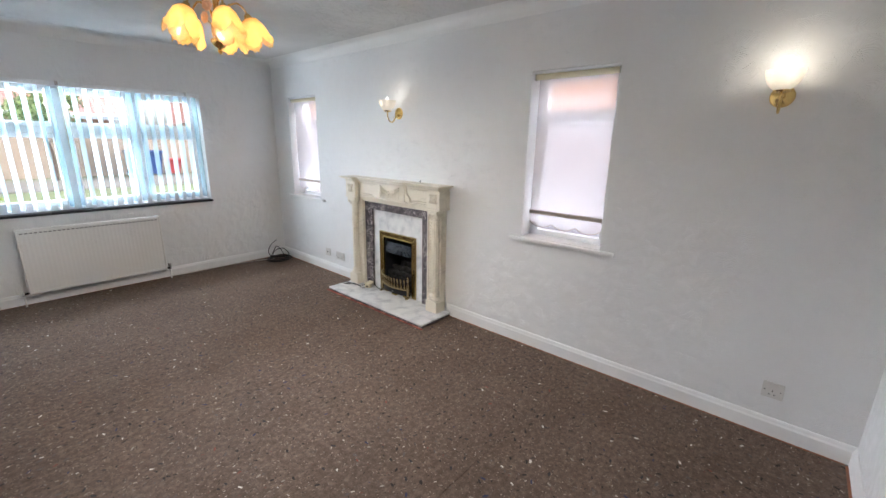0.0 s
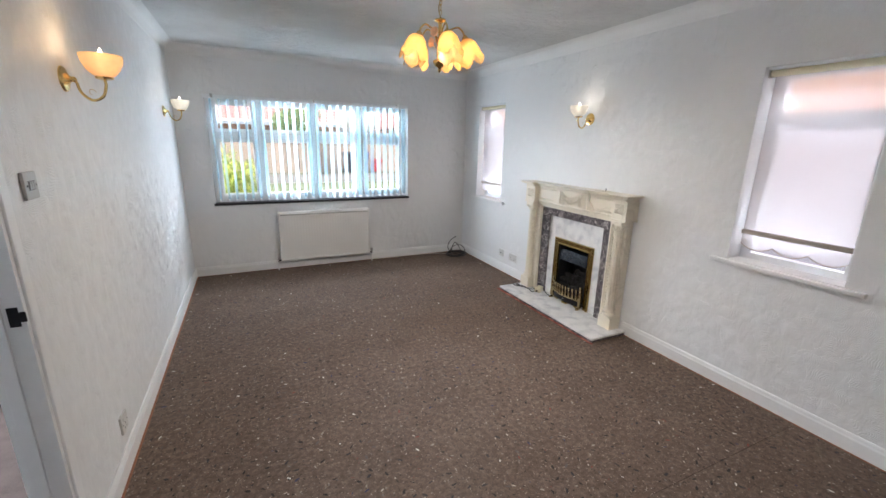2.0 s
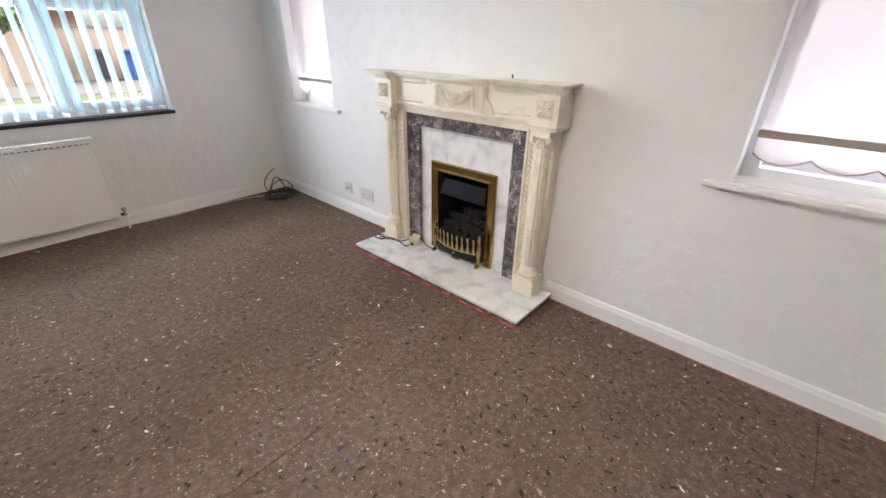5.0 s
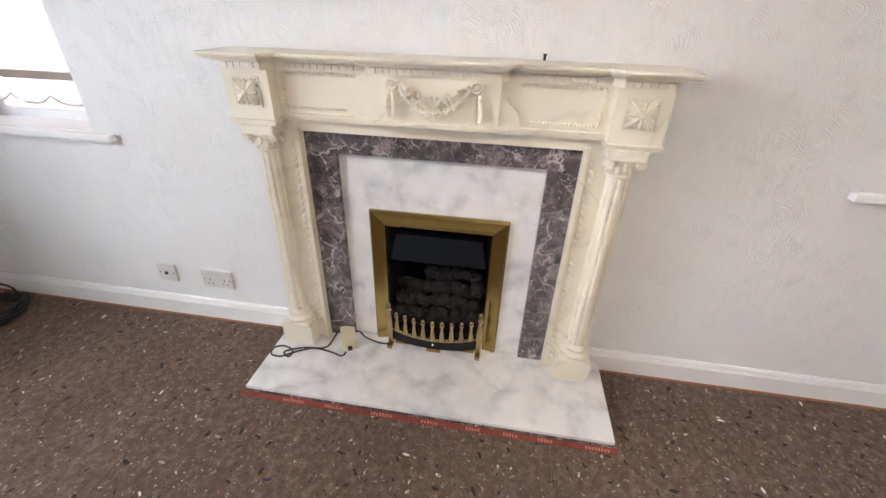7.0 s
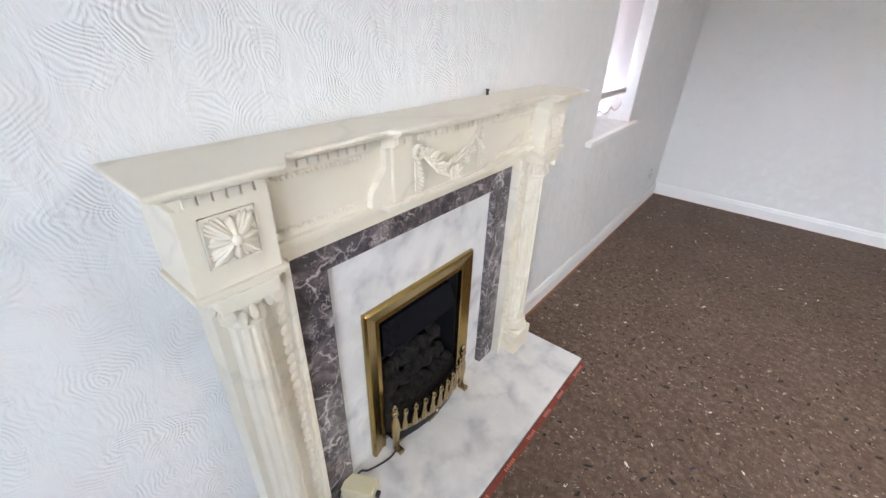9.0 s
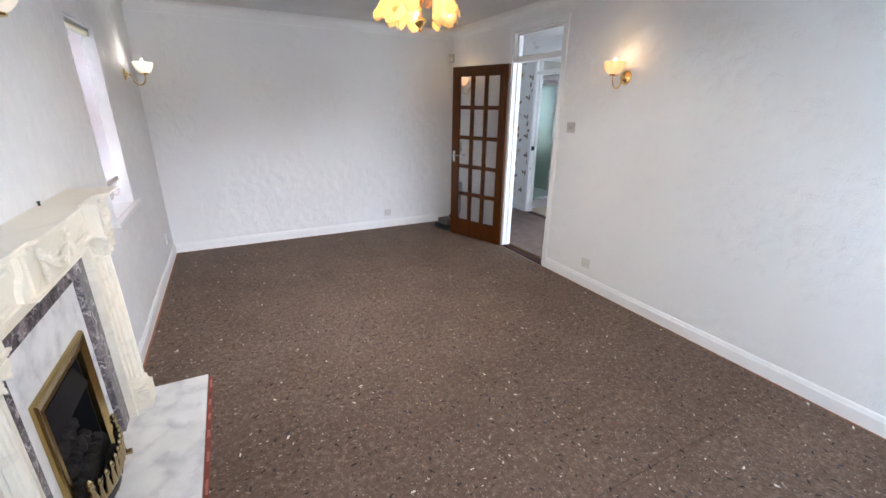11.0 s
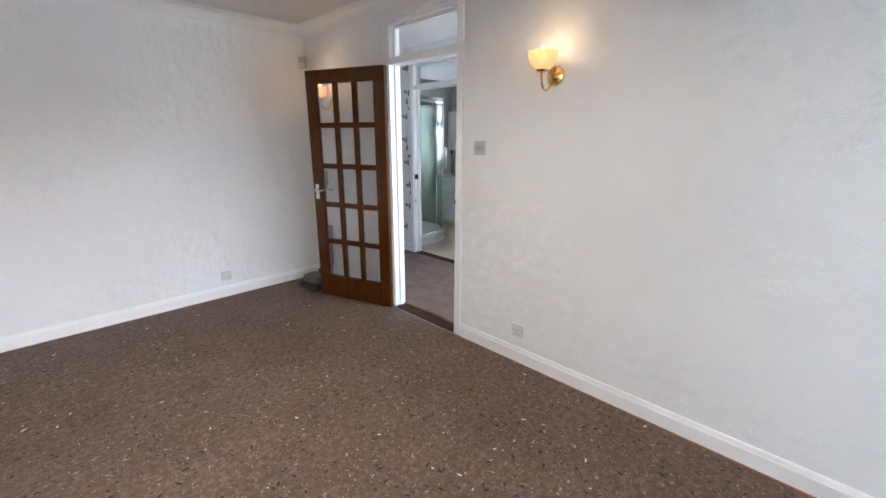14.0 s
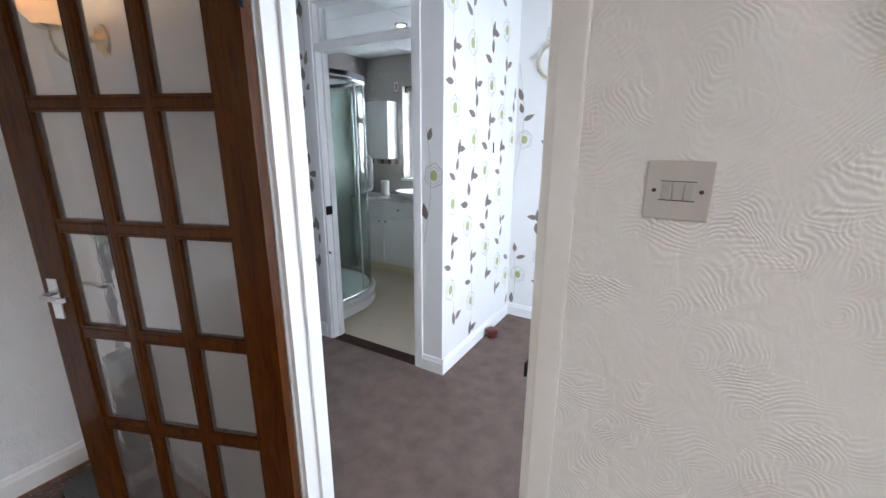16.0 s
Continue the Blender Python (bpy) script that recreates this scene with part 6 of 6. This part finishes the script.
basin = thing("basin", pose(-2.85, -0.13, 0.838), "white semi-recessed wash basin", "basin")
CHINA = plain("white_china", (0.80, 0.80, 0.79), 0.12, amount=0.02)
bm = bmesh.new()
rings = []
for r, h in ((0.16, -0.02), (0.21, 0.02), (0.24, 0.045), (0.245, 0.055), (0.225, 0.05), (0.18, 0.01), (0.10, -0.02), (0.02, -0.03)):
    rings.append([bm.verts.new((r * 0.85 * math.cos(k * math.pi / 18), r * 1.15 * math.sin(k * math.pi / 18), h + 0.03)) for k in range(36)])
for p, q in zip(rings, rings[1:]):
    for k in range(36):
        bm.faces.new((p[k], p[(k + 1) % 36], q[(k + 1) % 36], q[k]))
bm.faces.new(rings[0])
bm.faces.new(rings[-1])
part("bowl", bm, CHINA, basin, smooth=50)
part("tap", tube(curve([(-0.13, 0, 0.06), (-0.13, 0, 0.15), (-0.10, 0, 0.18), (-0.03, 0, 0.17)], 16), 0.012, 8), CHROME, basin, smooth=60)
tr_ = thing("tissue_roll", pose(-2.88, -0.62, 0.838), "white paper roll standing on the worktop", "paper roll")
part("paper", lathe([(0.045, 0.0), (0.046, 0.004), (0.046, 0.16), (0.043, 0.165), (0.018, 0.165)], (0, 0, 0), 24), FITTING, tr_, smooth=40)
pic = thing("small_picture", pose(BX + 0.002, -0.56, 1.99), "tiny framed picture on the bathroom wall", "picture")
part("picture_frame", box((0, -0.035, -0.06), (0.012, 0.035, 0.06), 0.002), BRAID, pic)
part("print", box((0.0118, -0.024, -0.048), (0.0135, 0.024, 0.048)), FITTING, pic)
part("print_figure", box((0.0134, -0.01, -0.03), (0.0142, 0.012, 0.026)), TAUPE, pic)

# quadrant shower
sh = thing("shower_enclosure", pose(HX - 0.106, BS, 0.004), "quadrant glass shower enclosure on a white tray", "shower")
S, RR = 0.93, 0.55


def quad(off, n=16):
    """The enclosure's outline, from the east wall round to the south wall."""
    c = S - RR
    return [(0.0, S - off)] + [(-(c + (RR - off) * math.sin(a_)), c + (RR - off) * math.cos(a_)) for a_ in [math.pi / 2 * i / n for i in range(n + 1)]] + [(-(S - off), 0.0)]


bm = bm_prism(bmesh.new(), quad(0.0) + [(0.0, 0.0)], 0.0, 0.075)
part("tray_plinth", bm, UPVC, sh)
bm = bm_prism(bmesh.new(), quad(-0.012) + [(0.0, 0.0)], 0.075, 0.12)
part("tray", bm, CHINA, sh, smooth=30)
GREEN_GLASS = clear_glass("shower_glass", (0.80, 0.90, 0.87))
SG = quad(0.035)


def curtain(pts, z0_, z1_, t):
    b = bmesh.new()
    lo = [b.verts.new((x, y, z0_)) for x, y in pts]
    hi = [b.verts.new((x, y, z1_)) for x, y in pts]
    for i in range(len(pts) - 1):
        b.faces.new((lo[i], lo[i + 1], hi[i + 1], hi[i]))
    bmesh.ops.solidify(b, geom=b.faces[:], thickness=t)
    return b


for a, b in ((0, 3), (3, 9), (9, 15), (15, 18)):
    part("glass_panel", curtain(SG[a:b + 1], 0.15, 1.88, 0.006), GREEN_GLASS, sh, "clear greenish glass panel")
for z in (0.125, 1.875):
    part("curved_rail", tube([(x, y, z + 0.012) for x, y in quad(0.033)], 0.017, 8), CHROME, sh, smooth=50)
part("top_cap", curtain(quad(0.02), 1.895, 1.935, 0.012), UPVC, sh)
for k in (0, 3, 9, 15, 18):
    x, y = SG[k]
    part("upright", tube([(x, y, 0.14), (x, y, 1.88)], 0.009, 8), CHROME, sh, smooth=50)
for k in (8, 10):
    x, y = SG[k]
    n_ = Vector((x + (S - RR), y - (S - RR), 0)).normalized()
    part("pull_handle", tube(curve([(x, y, 1.0), (x + n_.x * 0.045, y + n_.y * 0.045, 1.02), (x + n_.x * 0.05, y + n_.y * 0.05, 1.15), (x + n_.x * 0.045, y + n_.y * 0.045, 1.28), (x, y, 1.30)], 20), 0.009, 8), CHROME, sh, smooth=60)
spot = thing("ceiling_spotlight", pose(-2.1, 0.2, BH), "small chrome ceiling spotlight, lit", "spotlight")
part("ring", lathe([(0.045, -0.012), (0.05, -0.004), (0.05, 0.0)], (0, 0, 0), 24), CHROME, spot, smooth=40)
part("lamp_face", lathe([(0.034, -0.014), (0.034, -0.0115)], (0, 0, 0), 24), BULB_WHITE, spot)

# ---- house shell and what is seen outside ----
# unseen flat slab over all rooms, added to block the sun
UNSEEN_ROOFING = plain("unseen_roof_felt", (0.12, 0.10, 0.09), 0.9)
structure("roof", box((-3.6, -1.9, H + 0.21), (W + 0.55, L + 0.45, H + 0.34)), UNSEEN_ROOFING)
GRASS = plain("lawn", (0.10, 0.12, 0.05), 0.9, amount=0.4, grain=4)
PAVING = plain("pale_paving", (0.12, 0.112, 0.095), 0.9, amount=0.15, grain=6)
structure("ground", box((-400, -400, -0.5), (400, 500, -0.16)), GRASS)
structure("pavement", box((-60, 17.5, -0.16), (60, 21.5, -0.12)), PAVING)
structure("driveway", box((6.5, 7.0, -0.16), (11.0, 17.5, -0.13)), PAVING)
structure("path_side", box((W + 0.28, -6, -0.16), (5.2, 12, -0.13)), PAVING)
BRICK_O = bricks_mat("orange_brick", (0.40, 0.18, 0.095), (0.35, 0.16, 0.09))
BRICK_T = bricks_mat("tan_brick", (0.30, 0.23, 0.17), (0.26, 0.20, 0.15))
# pale lavender that brightens the east blinds' lower part
ADDED_RENDER = plain("added_wall_paint", (0.40, 0.39, 0.44), 0.8, amount=0.06)
TILES = plain("pink_brown_roof_tile", (0.25, 0.145, 0.12), 0.85, amount=0.25, grain=10)


def bungalow(m, wd, label):
    """A low brick house with a tiled roof, facing -y."""
    ob = thing("bungalow", m, label, "house", "houses across the road")
    wins = [(-wd * 0.32, -wd * 0.32 + 1.8, 1.0, 2.1), (wd * 0.12, wd * 0.12 + 2.2, 1.0, 2.1)]
    door = (-0.5, 0.45, 0.0, 2.1)
    part("wall", wall_bm("y", 0.0, 0.3, -wd / 2, wd / 2, 0.0, 2.45, wins + [door]), BRICK_O, ob)
    part("wall", box((-wd / 2, 0.3, 0), (wd / 2, 8.0, 2.45)), BRICK_O, ob)
    part("fascia", box((-wd / 2 - 0.3, -0.42, 2.35), (wd / 2 + 0.3, -0.38, 2.56)), UPVC, ob)
    part("gutter", tube([(-wd / 2 - 0.3, -0.47, 2.52), (wd / 2 + 0.3, -0.47, 2.52)], 0.06, 8), UPVC, ob)
    for a, b, c, d in wins:
        w_ = part("window", wall_bm("y", 0.06, 0.14, a, b, c, d, [(a + 0.08, (a + b) / 2 - 0.04, c + 0.08, d - 0.08), ((a + b) / 2 + 0.04, b - 0.08, c + 0.08, d - 0.08)]), UPVC, ob)
        part("pane", box((a + 0.05, 0.11, c + 0.05), (b - 0.05, 0.115, d - 0.05)), SMOKED, w_)
    part("front_door", box((door[0] + 0.04, 0.08, 0.02), (door[1] - 0.04, 0.14, 2.08), 0.02), UPVC, ob)
    slope = math.atan2(2.6, 4.3)
    part("roof", box((-wd / 2 - 0.3, -0.4, 2.5), (wd / 2 + 0.3, 8.3, 2.56)), TILES, ob)
    rows_, cols_ = 21, int((wd + 0.6) / 0.33)
    t_me = mesh_of("roof_tile_row", tile_course(cols_), TILES)
    for j in range(rows_):
        o_ = new("roof_tile_row", t_me)
        o_.parent = ob
        o_.matrix_basis = pose(-wd / 2 - 0.3, -0.45 + 0.345 * j * math.cos(slope), 2.55 + 0.345 * j * math.sin(slope), math.degrees(slope), 0, 0)
    part("roof_back", box((-wd / 2 - 0.3, 5.75, 2.5), (wd / 2 + 0.3, 5.95, 2.55 + 0.345 * (rows_ - 0.5) * math.sin(slope))), TILES, ob)
    return ob


def tile_course(n):
    """One course of n rolled tiles."""
    bm = bmesh.new()
    for i in range(n):
        pr = [(0.0, 0.03), (0.05, 0.03), (0.12, 0.0), (0.2, 0.0), (0.27, 0.03), (0.325, 0.03)]
        a = [bm.verts.new((0.33 * i + x, 0.0, z + 0.02)) for x, z in pr]
        b = [bm.verts.new((0.33 * i + x, 0.40, z)) for x, z in pr]
        c = [bm.verts.new((0.33 * i + x, 0.0, -0.02)) for x, z in pr]
        for k in range(5):
            bm.faces.new((a[k], a[k + 1], b[k + 1], b[k]))
            bm.faces.new((a[k], c[k], c[k + 1], a[k + 1]))
    return bm


bungalow(pose(-4.0, 25.0, -0.14), 19.0, "low orange-brick bungalow with a pink-brown tiled roof")
bungalow(pose(17.5, 27.0, -0.14, 0, 0, -6), 15.0, "low orange-brick bungalow with a pink-brown tiled roof")
fence = thing("garden_wall", pose(0, 22.6, -0.14), "long tan brick garden wall across the road", "garden wall")
part("wall", box((-16, 0, 0), (9.4, 0.22, 1.75)), BRICK_T, fence)
part("coping", box((-16, -0.03, 1.75), (9.4, 0.25, 1.82), 0.01), PAVING, fence)
for x in (-8.0, -3.0, 2.0, 7.0):
    part("pier", box((x, -0.06, 0), (x + 0.4, -0.001, 1.75)), BRICK_T, fence)

nb = thing("neighbour_house", pose(6.6, 0, -0.14), "orange-brick neighbouring house beyond the side wall", "house")
part("wall", box((0, -8, 0), (6, 12, 5.2)), BRICK_O, nb)
part("roof", box((-0.4, -8.3, 5.2), (6.4, 12.3, 5.45), 0.02), TILES, nb)
# made-up pale wall: gives the east blinds their white lower part
sf = thing("added_side_wall", pose(5.6, 0, -0.14), "low pale wall added outside to whiten the side blinds", "garden wall")
part("wall", box((0, -5, 0), (0.15, 9.0, 1.88)), ADDED_RENDER, sf)
part("coping", box((-0.02, -5, 1.88), (0.17, 9.0, 1.93), 0.008), ADDED_RENDER, sf)

BINS = [(5.3, (0.02, 0.02, 0.022), "black wheeled dustbin by the garden wall"), (6.1, (0.02, 0.05, 0.16), "blue wheeled dustbin by the garden wall"), (6.8, (0.30, 0.03, 0.03), "red bin by the garden wall")]
for x, c_, lb in BINS:
    ht = 1.05 if x < 6.5 else 0.7
    mt = plain("bin_plastic", c_, 0.5)
    d = thing("dustbin", pose(x, 21.9, -0.12), lb, "dustbin")
    part("body", bm_lathe(bmesh.new(), [(0.24, 0.06), (0.33, ht - 0.12), (0.35, ht - 0.1)], (0, 0, 0), 4, Matrix.Rotation(radians(45), 3, "Z")), mt, d)
    part("lid", box((-0.27, -0.3, ht - 0.1), (0.27, 0.27, ht), 0.03), mt, d)
    for s in (-1, 1):
        part("wheel", lathe([(0.09, -0.03), (0.1, 0.0), (0.09, 0.03)], (s * 0.2, 0.24, 0.1), 16, Matrix.Rotation(radians(90), 3, "Y")), RUBBER, d)


def foliage(n, centre, size, leaf_size, seed, hollow=0.55):
    rr = random.Random(seed)
    bm = bmesh.new()
    for _ in range(n):
        d = Vector((rr.gauss(0, 1), rr.gauss(0, 1), rr.gauss(0, 1))).normalized()
        q = rr.uniform(hollow, 1.0) * (1 + 0.3 * noise.noise(d * 2.3 + Vector((seed, 0, 0))))
        p = Vector([centre[k] + size[k] * d[k] * q for k in range(3)])
        t = Euler((rr.uniform(0, 6.3), rr.uniform(0, 6.3), rr.uniform(0, 6.3))).to_matrix()
        s = leaf_size * rr.uniform(0.6, 1.3)
        vs = [bm.verts.new(p + t @ Vector(c)) for c in ((0, 0, 0), (s * 0.5, s * 0.3, s * 0.1), (s, 0, 0), (s * 0.5, -s * 0.3, s * 0.1))]
        bm.faces.new(vs)
    return bm


LEAF_L = Nodes("lime_leaf", (0.22, 0.28, 0.035), 0.55)
LEAF_L.colour(LEAF_L.ramp(LEAF_L.add("NewGeometry").outputs["Random Per Island"], [(0.0, (0.16, 0.24, 0.04)), (0.5, (0.30, 0.36, 0.055)), (1.0, (0.46, 0.46, 0.09))]))
LEAF_D = Nodes("tree_leaf", (0.07, 0.11, 0.03), 0.6)
LEAF_D.colour(LEAF_D.ramp(LEAF_D.add("NewGeometry").outputs["Random Per Island"], [(0.0, (0.07, 0.12, 0.035)), (1.0, (0.18, 0.24, 0.08))]))
BARK = plain("bark", (0.12, 0.09, 0.07), 0.9, amount=0.4, grain=30)
bush = thing("garden_bush", pose(0.15, 8.6, -0.16), "yellow-green leafy bush outside the window", "bush")
bm = bmesh.new()
for k in range(9):
    a_ = k * 0.7
    bm_tube(bm, [(0.05 * math.cos(a_), 0.05 * math.sin(a_), 0), (0.3 * math.cos(a_), 0.3 * math.sin(a_), 0.6), (0.55 * math.cos(a_), 0.5 * math.sin(a_), 1.1)], 0.02, 5, lambda t: 1 - 0.7 * t)
part("stems", bm, BARK, bush)
part("foliage", foliage(5200, (0, 0, 0.78), (0.78, 0.7, 0.66), 0.075, 11, 0.3), LEAF_L.m, bush)


def tree(m, ht, spread, seed, label):
    ob = thing("tree", m, label, "tree")
    rr = random.Random(seed)
    part("trunk", tube(curve([(0, 0, 0), (0.05, 0, ht * 0.3), (-0.04, 0.05, ht * 0.55), (0.03, 0, ht * 0.85)], 16), 0.11, 8, lambda t: 1 - 0.75 * t), BARK, ob)
    for k in range(7):
        a_ = k * 0.9 + rr.uniform(-0.2, 0.2)
        z = ht * rr.uniform(0.4, 0.7)
        part("limb", tube(curve([(0, 0, z), (spread * 0.4 * math.cos(a_), spread * 0.4 * math.sin(a_), z + ht * 0.12), (spread * 0.8 * math.cos(a_), spread * 0.8 * math.sin(a_), z + ht * 0.26)], 10), 0.04, 6, lambda t: 1 - 0.7 * t), BARK, ob)
    bm = bmesh.new()
    for k in range(12):
        a_ = k * 2.4
        r = spread * (0.25 + 0.5 * ((k * 0.37) % 1))
        c_ = (r * math.cos(a_), r * math.sin(a_), ht * (0.62 + 0.34 * ((k * 0.61) % 1)))
        f_ = foliage(260, c_, (spread * 0.42, spread * 0.42, ht * 0.13), 0.16, seed + k, 0.2)
        me_ = bpy.data.meshes.new("clump")
        f_.to_mesh(me_)
        f_.free()
        bm.from_mesh(me_)
        bpy.data.meshes.remove(me_)
    part("crown", bm, LEAF_D.m, ob)
    return ob


tree(pose(2.7, 21.0, -0.14), 3.1, 1.15, 31, "slim young tree on the verge across the road")
tree(pose(11.5, 23.5, -0.14), 2.2, 1.0, 47, "low leafy shrub tree beside the drive")
